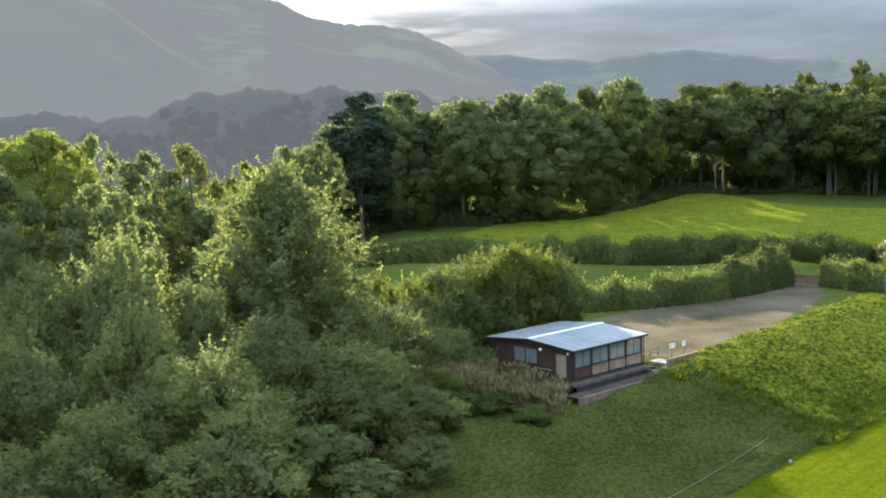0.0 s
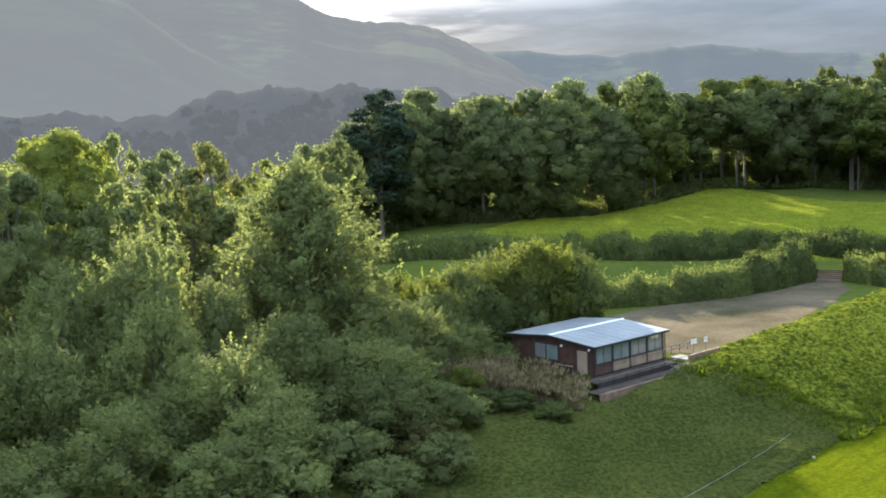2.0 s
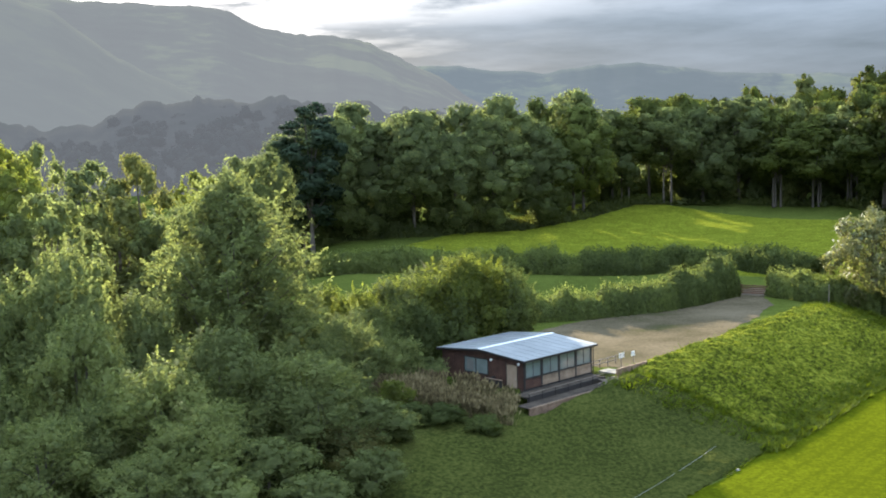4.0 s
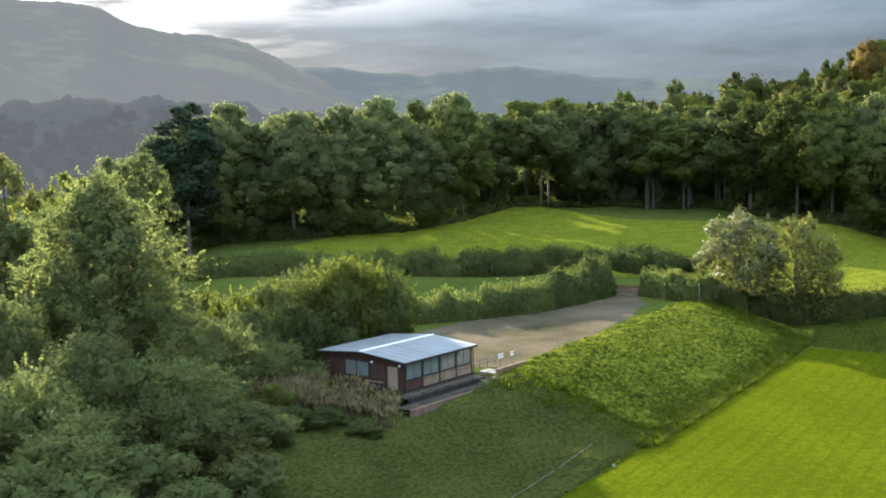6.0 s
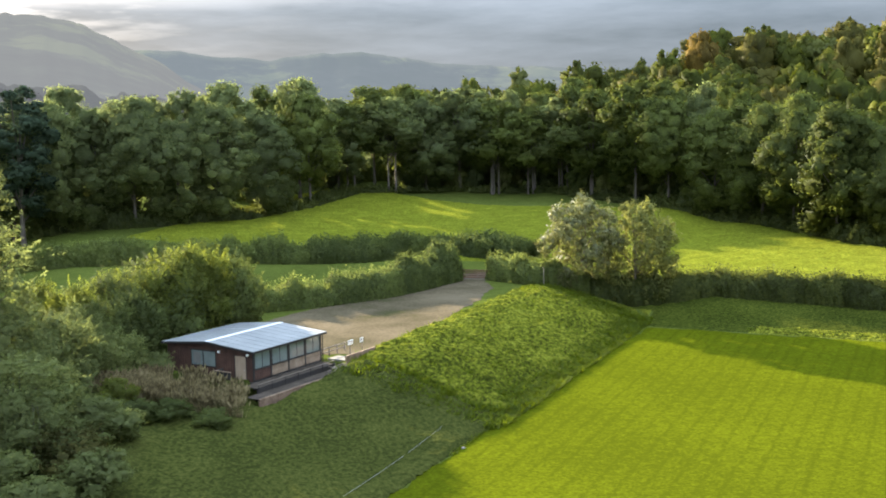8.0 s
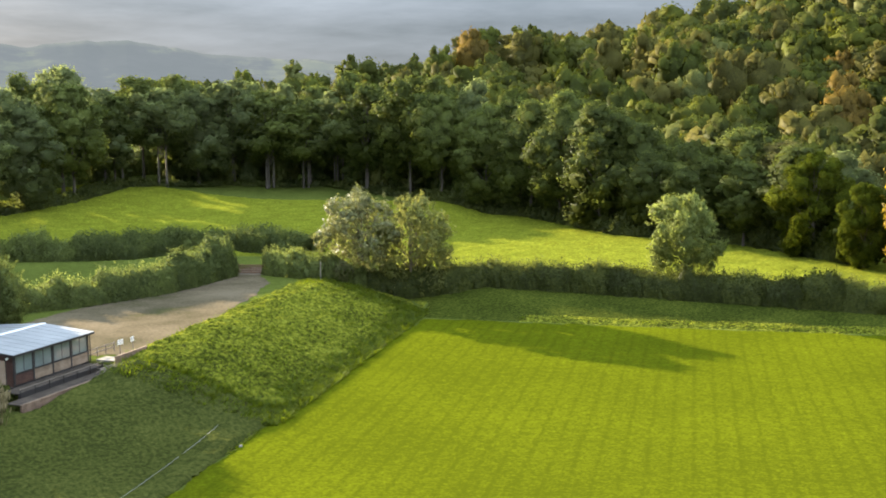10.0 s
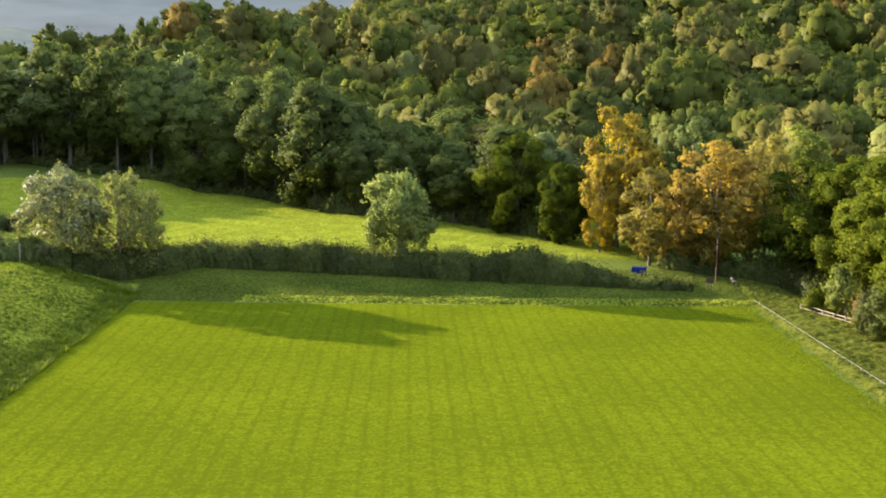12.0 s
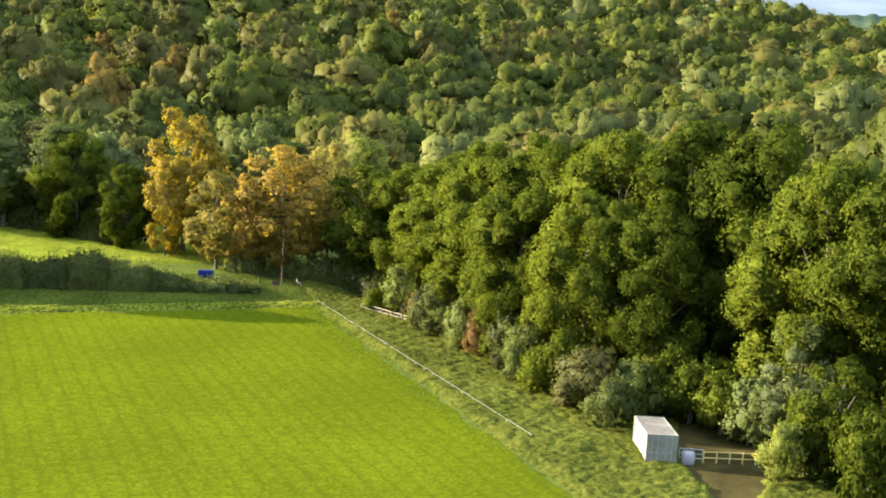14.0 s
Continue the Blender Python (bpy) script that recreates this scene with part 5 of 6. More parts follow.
    for y in (0.72, 2.02):
        block("door_frame", (-0.06, -0.003, y, y + 0.07, 0.04, 2.28), DARK, hut)
    win = new("window")
    win.parent = hut
    for y0, y1 in ((4.35, 5.75), (5.85, 7.2)):
        block("pane", (-0.03, -0.004, y0, y1, 1.0, 2.3), GLASS, win, bevel=0)
    for d in ((-0.06, -0.004, 4.25, 4.345, 0.9, 2.4), (-0.06, -0.004, 7.205, 7.3, 0.9, 2.4), (-0.06, -0.004, 5.755, 5.845, 1.0, 2.3), (-0.06, -0.004, 4.35, 7.2, 0.9, 0.995), (-0.06, -0.004, 4.35, 7.2, 2.305, 2.4)):
        block("frame", d, DARK, win, bevel=0.004)
    # Pale panel just outside the second pane.
    block("blind", (-0.036, -0.032, 6.1, 6.95, 1.15, 2.15), CONCRETE, win, "pale panel over part of one pane", bevel=0)
    block("porch_screen", (-1.2, -1.12, 1.6, 3.5, 0.02, 0.95), DARK, hut, "dark boarded porch screen")
    block("porch_screen", (-1.118, -0.03, 3.42, 3.5, 0.02, 0.95), DARK, hut)
    block("porch_rail", (-1.24, -1.08, 1.55, 3.55, 0.955, 1.0), BOARD, hut)
    for y in (0.45, 3.75):
        lamp = new("wall_lamp")
        lamp.parent = hut
        bm = bmesh.new()
        bmesh.ops.create_uvsphere(bm, u_segments=10, v_segments=6, radius=0.12)
        bmesh.ops.translate(bm, vec=(-0.2, y, 2.42), verts=bm.verts[:])
        part("shade", bm, WHITE, lamp, "round white lamp")
        block("bracket", (-0.12, -0.003, y - 0.03, y + 0.03, 2.4, 2.5), STEEL, lamp)
    # shallow roof: two sheets with seams, ridge flashing, fascias
    for side in (0, 1):
        y0, y1 = (-o, W / 2) if side == 0 else (W / 2, W + o)
        z_e = H - RISE * o / (W / 2) + 0.05
        z0, z1 = (z_e, H + RISE + 0.05) if side == 0 else (H + RISE + 0.05, z_e)
        bm = bmesh.new()
        n = 24
        rows = []
        for i in range(n + 1):
            x = -o + (L + 2 * o) * i / n
            rows.append([bm.verts.new((x, y, z + dz)) for y, z in ((y0, z0), (y1, z1)) for dz in (0.0, 0.06)])
        for a, b in zip(rows, rows[1:]):
            bm.faces.new((a[1], b[1], b[3], a[3]))
            bm.faces.new((a[0], a[2], b[2], b[0]))
            bm.faces.new((a[0], b[0], b[1], a[1]))
            bm.faces.new((a[2], a[3], b[3], b[2]))
        bm.faces.new((rows[0][0], rows[0][1], rows[0][3], rows[0][2]))
        bm.faces.new((rows[-1][0], rows[-1][2], rows[-1][3], rows[-1][1]))
        bmesh.ops.recalc_face_normals(bm, faces=bm.faces[:])
        roof = part("roof_sheet", bm, ROOF, hut, "pale grey metal roof sheet")
        for i in range(1, 10):
            x = -o + (L + 2 * o) * i / 10
            bm = bmesh.new()
            vs = [bm.verts.new((x + dx, y, z + dz)) for y, z in ((y0 + 0.02, z0 + (z1 - z0) * 0.005), (y1, z1)) for dx, dz in ((-0.025, 0.062), (0.025, 0.062), (0, 0.085))]
            for a, b in ((0, 1), (1, 2), (2, 0)):
                bm.faces.new((vs[a], vs[b], vs[b + 3], vs[a + 3]))
            part("seam", bm, ROOF, roof)
    zr = H + RISE + 0.115
    bm = bmesh.new()
    vs = [bm.verts.new((x, W / 2 + dy, zr + dz)) for x in (-o - 0.02, L + o + 0.02) for dy, dz in ((-0.24, 0.0), (0, 0.04), (0.24, 0.0), (0, 0.005))]
    for a, b in ((0, 1), (1, 2), (2, 3), (3, 0)):
        bm.faces.new((vs[a], vs[b], vs[b + 4], vs[a + 4]))
    part("ridge_flashing", bm, FLASH, hut, "bright pale ridge flashing")
    ze = H - RISE * o / (W / 2) + 0.05
    for y in (-o - 0.045, W + o + 0.005):
        block("fascia", (-o, L + o, y, y + 0.04, ze - 0.14, ze + 0.03), DARK, hut)
    for x in (-o - 0.045, L + o + 0.005):
        for s0, s1, za, zb in ((-o, W / 2, ze, H + RISE + 0.05), (W / 2, W + o, H + RISE + 0.05, ze)):
            bm = bmesh.new()
            vs = [bm.verts.new((x + dx, y, z + dz)) for y, z in ((s0, za), (s1, zb)) for dx, dz in ((0, -0.14), (0.04, -0.14), (0.04, 0.03), (0, 0.03))]
            for i in range(4):
                j = (i + 1) % 4
                bm.faces.new((vs[i], vs[j], vs[j + 4], vs[i + 4]))
            bm.faces.new(vs[:4][::-1])
            bm.faces.new(vs[4:])
            part("barge_board", bm, DARK, hut)
    bm = bmesh.new()
    bmesh.ops.create_cone(bm, cap_ends=True, segments=8, radius1=0.045, radius2=0.045, depth=2.5)
    bmesh.ops.translate(bm, vec=(L + 0.1, -0.1, 1.27), verts=bm.verts[:])
    part("downpipe", bm, DARK, hut)
    return hut


timber_hut()


def terrace():
    deck = thing("terrace", 10.8, 94.4, 3.85, 42.1, label="dark wet timber terrace edged with brown sleepers below the hut", category="terrace")
    for i in range(10):
        block("deck_board", (-1.5, 9.6, -1.62 + i * 0.155, -1.62 + i * 0.155 + 0.145, -0.06, -0.01), DECKING, deck, bevel=0.006)
    block("skirt", (-1.5, 9.6, -1.68, -1.63, -1.0, -0.01), DARK, deck)
    for i in range(10):
        block("lower_board", (-3.0, 8.4, -3.25 + i * 0.155, -3.25 + i * 0.155 + 0.145, -0.5, -0.45), DECKING, deck, bevel=0.006)
    for k in range(4):
        for i in range(5):
            block("sleeper", (-3.2 + i * 2.4, -3.2 + i * 2.4 + 2.37, -3.44, -3.262, -1.36 + k * 0.245, -1.36 + k * 0.245 + 0.24), BRICK, deck, bevel=0.012)
    rail = block("handrail", (-1.4, 9.4, -1.74, -1.69, 0.28, 0.33), GREYWOOD, deck, "pale worn handrail")
    for i in range(7):
        x = -1.35 + i * 1.78
        block("rail_post", (x, x + 0.07, -1.75, -1.682, -0.6, 0.278), DARK, deck)
    return deck


terrace()


def entrance_pad():
    pad = thing("entrance_pad", 10.8, 94.4, 3.85, 42.1, label="pale concrete entrance pad with a low brown retaining wall", category="path")
    block("slab", (9.9, 11.4, -2.5, -0.6, -0.3, 0.3), CONCRETE, pad, bevel=0.02)
    for k in range(5):
        for i in range(4):
            block("sleeper", (9.2 + i * 1.2, 9.2 + i * 1.2 + 1.18, -3.3, -3.12, -0.28 + k * 0.24, -0.28 + k * 0.24 + 0.23), BRICK, pad, bevel=0.012)
    return pad


entrance_pad()


def local(x, y):
    """A place on the hut's own axes."""
    c, s = math.cos(radians(42.1)), math.sin(radians(42.1))
    return 10.8 + x * c - y * s, 94.4 + x * s + y * c


def sign_post(lx, ly, boards, label):
    x, y = local(lx, ly)
    ob = thing("notice_post", x, y, gz1(x, y), 42.1, label=label, category="sign post")
    block("post", (-0.035, 0.035, -0.035, 0.035, -0.2, 1.75), GREYWOOD, ob)
    for i in range(boards):
        x0 = -0.42 + i * 0.3
        b = block("board", (x0, x0 + 0.24, -0.065, -0.04, 1.35, 1.8), WHITE, ob, "small white notice")
        block("print_bar", (x0 + 0.03, x0 + 0.21, -0.07, -0.066, 1.62, 1.68), DARK, b, bevel=0)
        block("print_bar", (x0 + 0.03, x0 + 0.17, -0.07, -0.066, 1.5, 1.54), DARK, b, bevel=0)
    return ob


sign_post(11.3, -2.2, 3, "wooden post with three small white notices")
sign_post(13.0, -2.4, 2, "wooden post with two small white notices")


def rope_fence():
    fence = thing("rail_fence", *local(10.2, -0.2), 3.95, 42.1, label="low weathered rail fence beside the hut's entrance", category="fence")
    for i in range(4):
        x = i * 1.25
        block("post", (x, x + 0.09, 0.6, 0.69, -0.2, 0.95), GREYWOOD, fence)
    for z in (0.45, 0.82):
        block("rail", (-0.05, 3.95, 0.56, 0.598, z, z + 0.09), GREYWOOD, fence)
    return fence


rope_fence()


def log_pile():
    x, y = local(8.2, -4.0)
    ob = thing("brush_pile", x, y, gz1(x, y) + 0.22, 20, label="heap of grey broken boards and branches on grass", category="wood pile")
    rg = np.random.default_rng(61)
    for i in range(26):
        a, l = rg.uniform(0, 180), rg.uniform(0.5, 1.5)
        bm = box(bmesh.new(), -l / 2, l / 2, -0.04, 0.04, -0.025, 0.025, 0.005)
        bm.transform(pose(rg.normal() * 0.6, rg.normal() * 0.4, 0.08 + 0.32 * rg.random(), rg.uniform(-20, 20), rg.uniform(-25, 25), a))
        part("broken_board", bm, GREYWOOD, ob)
    return ob


log_pile()


# ---- field gate beyond the car park ----
GATEWOOD = material("red_brown_gate_timber", [(0.075, 0.036, 0.022), (0.13, 0.066, 0.042)], 0.9, 1.5, 0.3, 14.0, per_piece=0.15)
sheet("gateway", [(44.8, 147.6), (47.2, 145.6), (50.2, 143.8), (51.4, 145.6), (52.6, 149.5), (50.6, 152.2), (47.4, 151.6)], EARTH, 0.05, 1.0, label="trodden bare earth in a field gateway", category="track")


def field_gate():
    a, b = Vector((46.9, 147.0)), Vector((49.9, 145.0))
    turn = math.degrees(math.atan2(b.y - a.y, b.x - a.x))
    g = thing("field_gate", a.x, a.y, 4.0, turn, label="brown wooden five-bar gate between hedges", category="gate")
    n = (b - a).length
    for x in (-0.15, n):
        block("gate_post", (x, x + 0.18, -0.09, 0.09, -0.3, 1.55), GATEWOOD, g)
    for i in range(5):
        block("bar", (0.06, n - 0.05, -0.03, 0.03, 0.2 + i * 0.25, 0.37 + i * 0.25), GATEWOOD, g)
    for x in (0.08, n / 2, n - 0.16):
        block("stile", (x, x + 0.09, -0.07, -0.032, 0.15, 1.42), GATEWOOD, g)
    side = thing("rail_fence", a.x, a.y, 4.0, turn, label="brown wooden rails beside the field gate", category="fence")
    for i in range(4):
        block("rail", (-1.9, -0.18, -0.02, 0.02, 0.25 + i * 0.33, 0.35 + i * 0.33), GATEWOOD, side)
    for x in (-1.9, -1.05):
        block("post", (x, x + 0.1, 0.022, 0.12, -0.2, 1.45), GATEWOOD, side)
    return g


field_gate()


def tall_post(x, y, h, r, label, mat, name="marker_post", category="post"):
    ob = thing(name, x, y, gz1(x, y), label=label, category=category)
    bm = bmesh.new()
    bmesh.ops.create_cone(bm, cap_ends=True, segments=10, radius1=r, radius2=r * 0.75, depth=h + 0.3)
    bmesh.ops.translate(bm, vec=(0, 0, h / 2 - 0.15), verts=bm.verts[:])
    part("pole", bm, mat, ob)
    bm = bmesh.new()
    bmesh.ops.create_cone(bm, cap_ends=True, segments=10, radius1=r * 0.9, radius2=r * 0.3, depth=0.1)
    bmesh.ops.translate(bm, vec=(0, 0, h + 0.05), verts=bm.verts[:])
    part("cap", bm, STEEL, ob)
    return ob


tall_post(54.4, 135.0, 2.6, 0.06, "thin grey post on the crest of the bank", GREYWOOD)
x, y = bearing(57.5, 151)
tall_post(x, y, 7.4, 0.1, "tall brown wooden utility pole by autumn trees", TIMBER, "utility_pole", "pole")


# ---- storage container, sack and barrier ----
BOXWHITE = material("grimy_white_steel", [(0.11, 0.108, 0.088), (0.17, 0.168, 0.145), (0.22, 0.22, 0.195)], 0.6, 0.7, 0.1, 6.0)
BOXROOF = material("rusty_white_roof", [(0.075, 0.06, 0.048), (0.13, 0.112, 0.095), (0.20, 0.18, 0.155)], 0.6, 0.6, 0.1, 5.0)
SACK = material("woven_white_sack", [(0.19, 0.185, 0.205), (0.27, 0.265, 0.285)], 0.8, 3.0, 0.3)
YELLOW = material("faded_yellow_paint", [(0.40, 0.30, 0.10), (0.55, 0.42, 0.16)], 0.7, 2.0, 0.1)
BLUE = material("blue_tarpaulin", [(0.006, 0.010, 0.06), (0.010, 0.018, 0.10)], 0.95, 1.5, 0.2, spec=0.05)


def corrugated(length, height, pitch=0.28, depth=0.036):
    """A sheet of box profile in x and z."""
    bm = bmesh.new()
    xs, x = [], 0.0
    while x < length - pitch:
        xs += [(x, 0), (x + pitch * 0.25, 0), (x + pitch * 0.5, depth), (x + pitch * 0.75, depth)]
        x += pitch
    xs.append((length, 0))
    lo = [bm.verts.new((a, b, 0)) for a, b in xs]
    hi = [bm.verts.new((a, b, height)) for a, b in xs]
    for i in range(len(xs) - 1):
        bm.faces.new((lo[i], lo[i + 1], hi[i + 1], hi[i]))
    return bm


def storage_container():
    ax = math.degrees(math.atan2(0.43, 0.90))
    c = thing("storage_container", 81.7, 18.45, -0.02, ax, label="grimy white corrugated steel storage container under trees", category="container")
    L, W, H = 5.2, 2.44, 2.5         # x away from the doors, y negative to the other side
    for x0, x1 in ((0, 0.12), (L - 0.12, L)):
        for y0, y1 in ((-0.12, 0), (-W, -W + 0.12)):
            block("corner_post", (x0, x1, y0, y1, 0, H), BOXWHITE, c)
    for y0, y1 in ((-0.1, -0.004), (-W + 0.004, -W + 0.1)):
        for z0, z1 in ((0.004, 0.14), (H - 0.1, H - 0.004)):
            block("side_rail", (0.122, L - 0.122, y0, y1, z0, z1), BOXWHITE, c)
    for z0, z1 in ((0.004, 0.14), (H - 0.11, H - 0.004)):
        for x0 in (0.004, L - 0.1):
            block("end_rail", (x0, x0 + 0.096, -W + 0.122, -0.122, z0, z1), BOXWHITE, c)
    for y in (-0.075, -W + 0.035):
        bm = corrugated(L - 0.25, H - 0.24)
        bm.transform(pose(0.125, y, 0.14))
        part("side_panel", bm, BOXWHITE, c)
    bm = corrugated(W - 0.25, H - 0.24)
    bm.transform(pose(L - 0.04, -W + 0.125, 0.14, 0, 0, 90))
    part("end_panel", bm, BOXWHITE, c)
    bm = corrugated(L - 0.24, W - 0.2, 0.3, 0.03)
    bm.transform(pose(0.12, -0.1, H - 0.055, 90, 0, 0))
    part("roof_panel", bm, BOXROOF, c, "stained white roof panel")
    for i, (y0, y1) in enumerate(((-W / 2 + 0.006, -0.126), (-W + 0.126, -W / 2 - 0.006))):
        d = block("door", (0.02, 0.07, y0, y1, 0.142, H - 0.114), BOXWHITE, c)
        for k in range(4):
            z = 0.3 + k * 0.55
            block("door_rib", (0.002, 0.018, y0 + 0.08, y1 - 0.08, z, z + 0.3), BOXWHITE, d, bevel=0.004)
        for t in (0.3, 0.7):
            y = y0 + (y1 - y0) * t
            bm = bmesh.new()
            bmesh.ops.create_cone(bm, cap_ends=True, segments=8, radius1=0.018, radius2=0.018, depth=H - 0.2)
            bmesh.ops.translate(bm, vec=(-0.02, y, H / 2), verts=bm.verts[:])
            part("lock_rod", bm, STEEL, d)
            block("lock_handle", (-0.05, -0.03, y, y + 0.3, 1.05, 1.09), STEEL, d)
    return c


storage_container()
for x, y, h, r, turn in ((89.6, 23.4, 4.6, 2.5, 40), (93.6, 22.6, 5.4, 2.8, 200), (97.6, 21.0, 5.8, 3.0, 310)):
    retint(plant(BUSH[0], x, y, h, r, turn, label="dark leafy bush shading the farm track", category="bush", group="track bushes"), LEAF_EDGE)


def bulk_sack():
    x, y = 83.9, 15.6
    ob = thing("bulk_sack", x, y, gz1(x, y) + 0.02, 15, label="full white woven bulk sack on bare ground", category="sack")
    bm = bmesh.new()
    bmesh.ops.create_cube(bm, size=1.0)
    bmesh.ops.subdivide_edges(bm, edges=bm.edges[:], cuts=4, use_grid_fill=True)
    for v in bm.verts:
        n = v.co.normalized() * 0.62
        v.co = v.co.lerp(n, 0.45)
        v.co.x *= 1.0 + 0.12 * (0.3 - abs(v.co.z))
        v.co += Vector((noise.noise(v.co * 3), noise.noise(v.co * 3 + Vector((5, 0, 0))), noise.noise(v.co * 4))) * 0.04
        v.co.z = max(v.co.z + 0.48, 0.0)
    for f in bm.faces:
        f.smooth = True
    part("bag", bm, SACK, ob)
    for sx, sy in ((-1, -1), (1, -1), (1, 1), (-1, 1)):
        run = [(0.3 * sx, 0.3 * sy, 0.85, 0.025), (0.36 * sx, 0.36 * sy, 1.08, 0.025), (0.2 * sx, 0.4 * sy, 1.1, 0.025), (0.14 * sx, 0.38 * sy, 0.9, 0.025)]
        quads("lifting_loop", *tubes([run]), SACK, ob)
    return ob


bulk_sack()


def barrier(name, a, b, mat, posts, rails, height, label, thick=0.05):
    turn = math.degrees(math.atan2(b[1] - a[1], b[0] - a[0]))
    ob = thing(name, a[0], a[1], gz1(*a), turn, label=label, category="fence")
    n = math.dist(a, b)
    for i in range(posts):
        x = n * i / (posts - 1)
        block("post", (x - thick * 0.6, x + thick * 0.6, -thick * 0.6, thick * 0.6, -0.2, height + 0.05), mat, ob)
    for k in range(rails):
        z = height * (k + 1) / rails - 0.05
        block("rail", (0, n, thick * 0.62, thick * 1.4, z - thick * 0.6, z + thick * 0.6), mat, ob)
    return ob


barrier("yellow_barrier", (84.9, 14.6), (86.9, 10.9), YELLOW, 5, 2, 0.95, "faded yellow tubular barrier across the track", 0.07)
barrier("metal_gate", (84.3, 16.4), (84.9, 14.7), STEEL, 3, 3, 1.1, "grey galvanised gate between container and barrier", 0.05)
barrier("field_fence", (124.6, 67.0), (120.3, 57.5), GREYWOOD, 6, 2, 0.85, "weathered post and rail fence under bushes", 0.09)
barrier("field_fence", (119.8, 56.6), (110.3, 41.6), GREYWOOD, 10, 2, 0.85, "weathered post and rail fence under bushes", 0.09)


def pitch_rail():
    a, b = (123.9, 73.2), (82.4, 28.0)
    turn = math.degrees(math.atan2(b[1] - a[1], b[0] - a[0]))
    ob = thing("pitch_rail", a[0], a[1], 0.0, turn, label="long low white rail along the pitch margin", category="rail")
    n = math.dist(a, b)
    k = 26
    for i in range(k):
        x = n * i / k
        block("rail", (x + 0.01, x + n / k - 0.01, -0.016, 0.016, 0.52, 0.55), STRAP, ob, bevel=0.004)
        block("post", (x - 0.03, x + 0.03, -0.03, 0.03, -0.15, 0.518), GREYWOOD, ob)
    return ob


pitch_rail()


def blue_trailer():
    x, y = bearing(53.6, 151)
    t = thing("blue_trailer", x, y, gz1(x, y), 120, label="blue covered trailer parked behind the hedge", category="trailer")
    t.scale = (0.62, 0.7, 0.8)
    block("body", (-1.6, 1.6, -0.85, 0.85, 0.45, 1.0), BLUE, t, bevel=0.04)
    bm = box(bmesh.new(), -1.62, 1.62, -0.87, 0.87, 1.004, 1.55, 0.05)
    for v in bm.verts:
        if v.co.z > 1.3:
            v.co.y *= 0.8
            v.co.x *= 0.95
    part("cover", bm, BLUE, t, "blue tarpaulin cover")
    for sx in (-0.5, 0.5):
        for sy in (-0.9, 0.9):
            bm = bmesh.new()
            bmesh.ops.create_cone(bm, cap_ends=True, segments=14, radius1=0.3, radius2=0.3, depth=0.18)
            bm.transform(pose(sx, sy, 0.3, 90, 0, 0))
            w = part("wheel", bm, DARK, t)
            bm = bmesh.new()
            bmesh.ops.create_cone(bm, cap_ends=True, segments=10, radius1=0.15, radius2=0.15, depth=0.2)
            bm.transform(pose(sx, sy, 0.3, 90, 0, 0))
            part("rim", bm, GREYWOOD, w)
    block("front_panel", (-1.67, -1.625, -0.7, 0.7, 0.5, 1.3), STEEL, t, "grey front panel")
    block("drawbar", (-2.8, -1.68, -0.05, 0.05, 0.45, 0.55), STEEL, t)
    return t


blue_trailer()


def notice_board():
    x, y = bearing(57.2, 148)
    ob = thing("notice_board", x, y, gz1(x, y), 120, label="small dark notice board on two wooden legs", category="sign")
    for s in (-0.45, 0.39):
        block("leg", (s, s + 0.07, -0.03, 0.03, -0.2, 1.5), GREYWOOD, ob)
    block("board", (-0.5, 0.5, 0.032, 0.07, 0.85, 1.5), TIMBER, ob)
    return ob


notice_board()


def park_bench():
    x, y = bearing(58.4, 151)
    ob = thing("park_bench", x, y, gz1(x, y), 40, label="pale weathered wooden bench below autumn trees", category="bench")
    for i in range(4):
        block("seat_slat", (-0.8, 0.8, -0.25 + i * 0.13, -0.25 + i * 0.13 + 0.11, 0.43, 0.47), GREYWOOD, ob)
    for i in range(3):
        block("back_slat", (-0.8, 0.8, 0.29, 0.32, 0.55 + i * 0.15, 0.55 + i * 0.15 + 0.11), GREYWOOD, ob)
    for x0 in (-0.72, 0.65):
        block("leg", (x0, x0 + 0.07, -0.23, -0.16, -0.05, 0.428), GREYWOOD, ob)
        block("leg", (x0, x0 + 0.07, 0.322, 0.38, -0.05, 1.0), GREYWOOD, ob)
    return ob


park_bench()


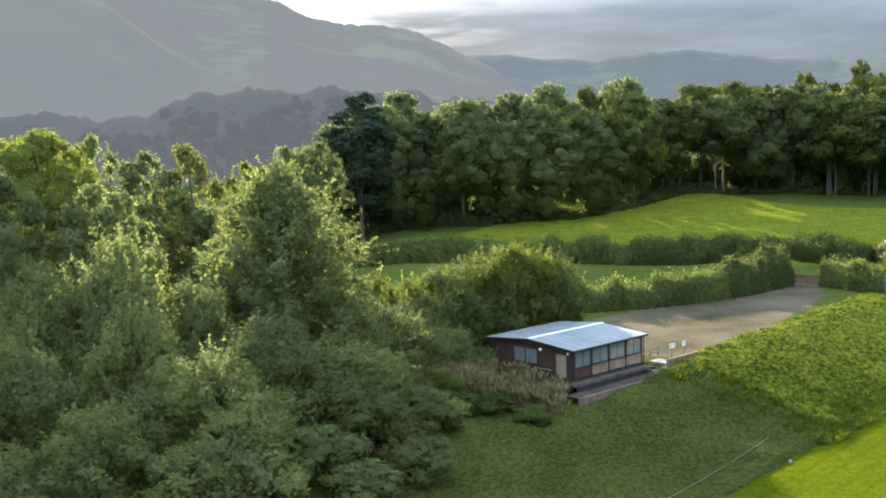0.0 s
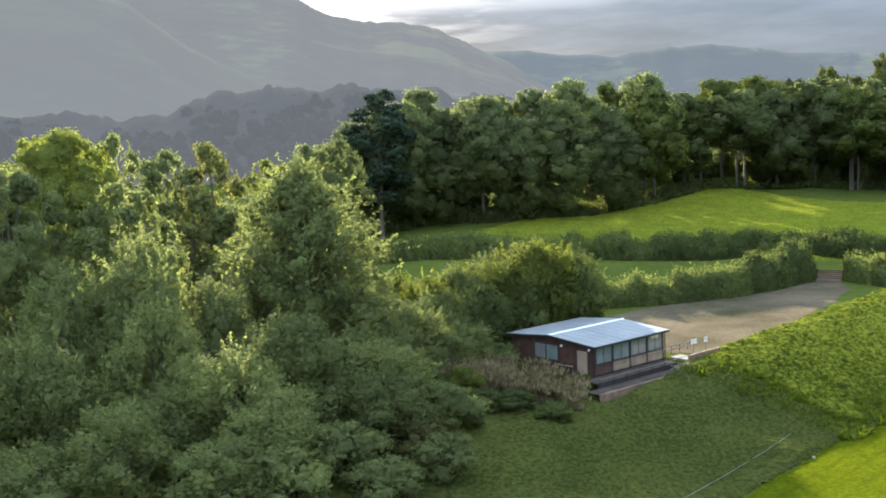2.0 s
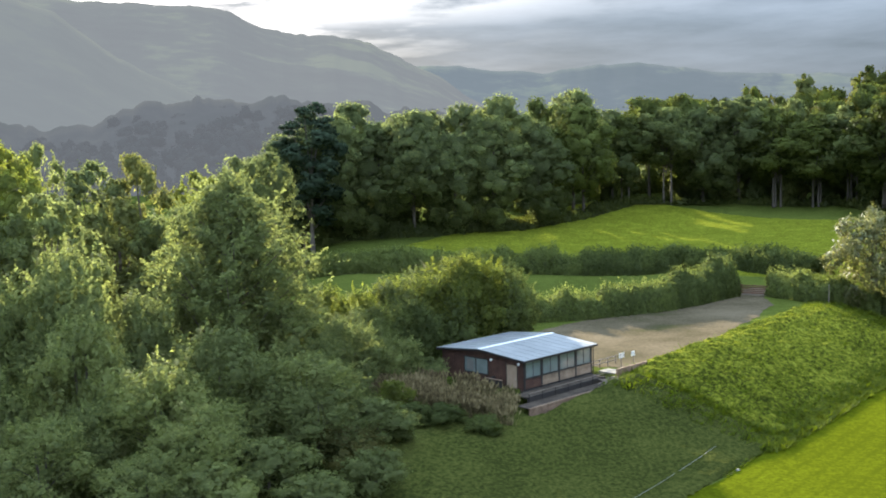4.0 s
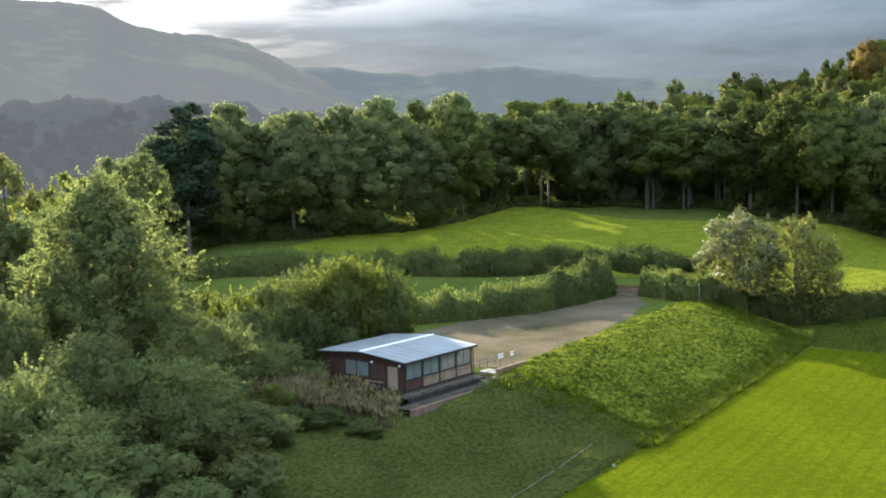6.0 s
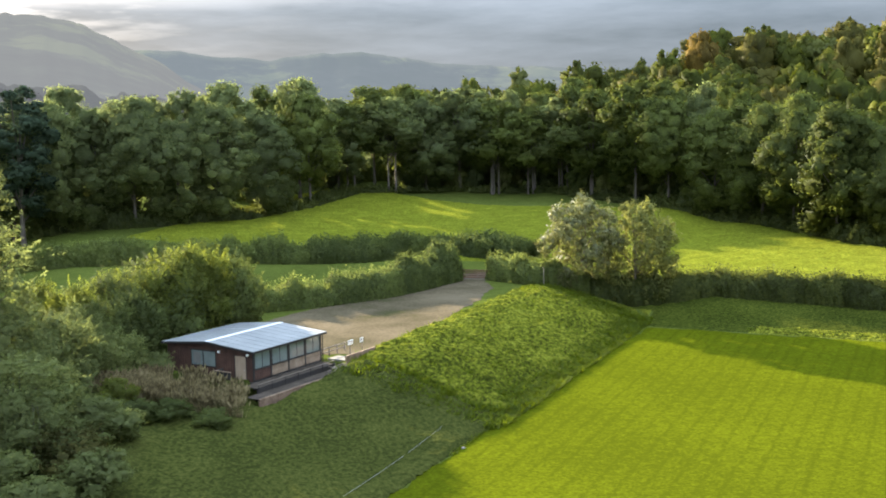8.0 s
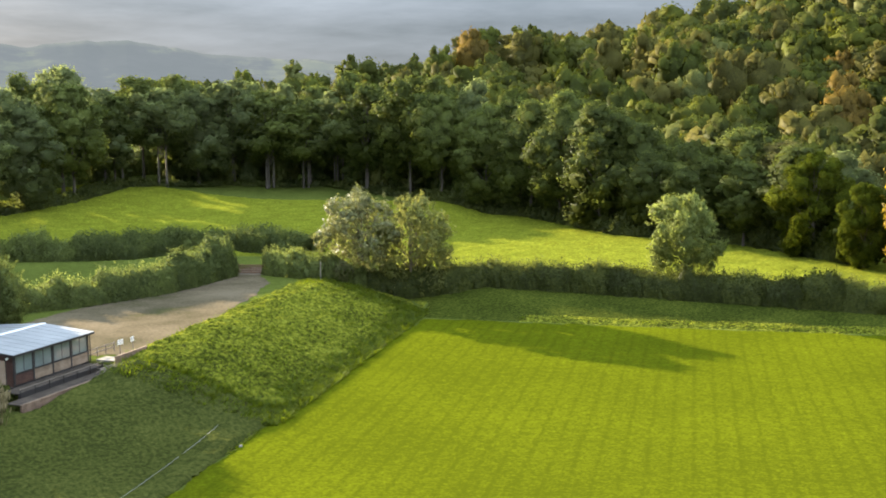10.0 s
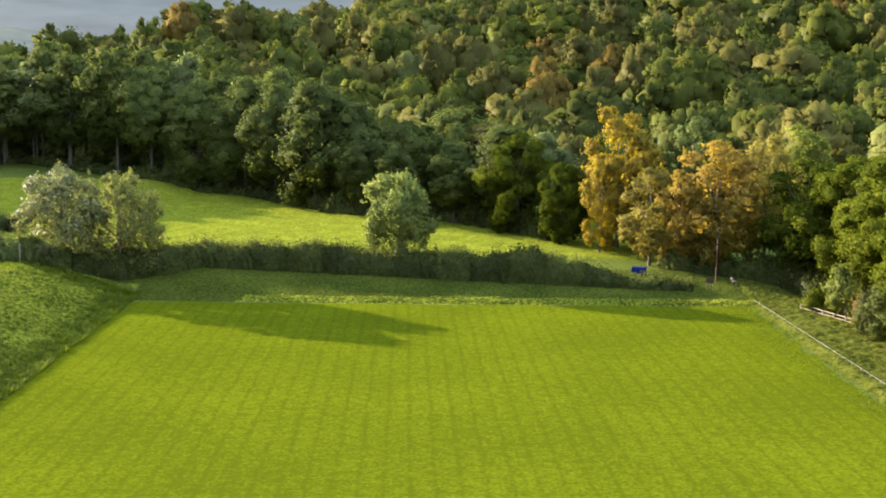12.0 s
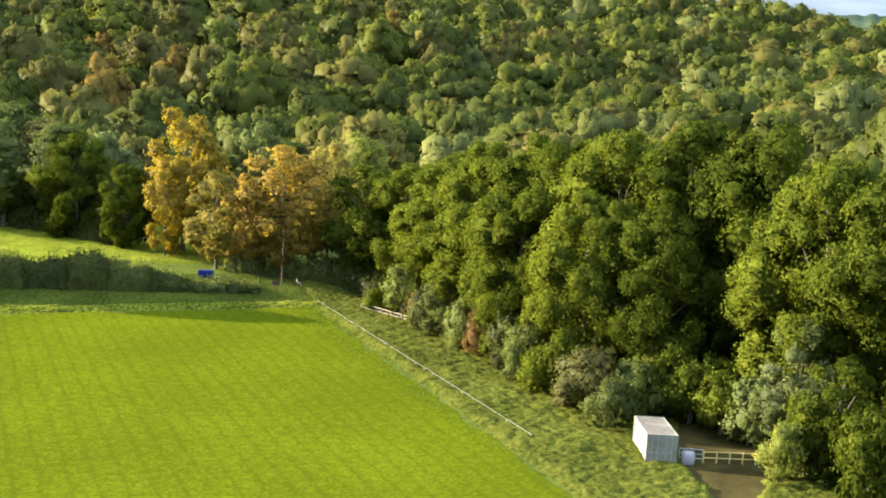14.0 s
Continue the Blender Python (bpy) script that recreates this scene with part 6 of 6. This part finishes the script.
# ---- small things at the pitch edge ----
def hose():
    a, b = Vector((14.0, 71.8)), Vector((25.2, 85.4))
    run = []
    for i in range(25):
        t = i / 24
        p = a.lerp(b, t)
        p += Vector((b.y - a.y, a.x - b.x)).normalized() * 0.1 * math.sin(t * 3.1)
        run.append((p.x, p.y, gz1(p.x, p.y) + 0.45, 0.018))
    ob = tagged(new("rope"), "thin pale rope lying over the rough grass", "rope")
    quads("cord", *tubes([run]), STRAP, ob)
    return ob


hose()


def marker():
    x, y = 25.8, 81.6
    ob = thing("corner_marker", x, y, gz1(x, y), 30, label="small white plastic marker on the pitch corner", category="marker")
    bm = bmesh.new()
    bmesh.ops.create_cone(bm, cap_ends=True, segments=16, radius1=0.17, radius2=0.11, depth=0.12)
    bmesh.ops.translate(bm, vec=(0, 0, 0.1), verts=bm.verts[:])
    part("dish", bm, STRAP, ob)
    block("stem", (-0.04, 0.04, -0.04, 0.04, -0.1, 0.03), GREYWOOD, ob)
    return ob


marker()


def hill_house():
    """A house among the trees up the hill."""
    x, y = bearing(77.6, 392)
    h = thing("hill_house", x, y, gz1(x, y) + 3.0, -20, label="grey-roofed pale house among trees on the hill", category="house")
    block("wall", (-5.5, 5.5, -3.5, 3.5, -3.5, 5.2), CONCRETE, h, bevel=0)
    bm = bmesh.new()
    vs = [bm.verts.new(p) for p in ((-5.9, -3.9, 5.21), (5.9, -3.9, 5.21), (5.9, 3.9, 5.21), (-5.9, 3.9, 5.21), (-5.9, 0, 8.6), (5.9, 0, 8.6))]
    for f in ((0, 1, 5, 4), (2, 3, 4, 5), (1, 2, 5), (3, 0, 4), (3, 2, 1, 0)):
        bm.faces.new([vs[i] for i in f])
    roof = part("roof", bm, STEEL, h, "grey slate roof")
    block("chimney", (3.4, 4.3, -0.4, 0.4, 7.6, 10.0), BRICK, roof)
    for wx in (-3.6, 0, 3.6):
        w = block("window", (wx - 0.6, wx + 0.6, -3.56, -3.505, 3.0, 4.4), DARK, h, bevel=0)
        block("frame", (wx - 0.7, wx + 0.7, -3.6, -3.565, 2.88, 2.98), WHITE, w, bevel=0)
    return h


hill_house()


# kinds that were never planted
for kind in WILLOW + WOODT + HIGHT + OAK + ROUND + AUTUMN + BUSH:
    if not kind.get("planted"):
        for c in list(kind.children):
            bpy.data.objects.remove(c)
        bpy.data.objects.remove(kind)
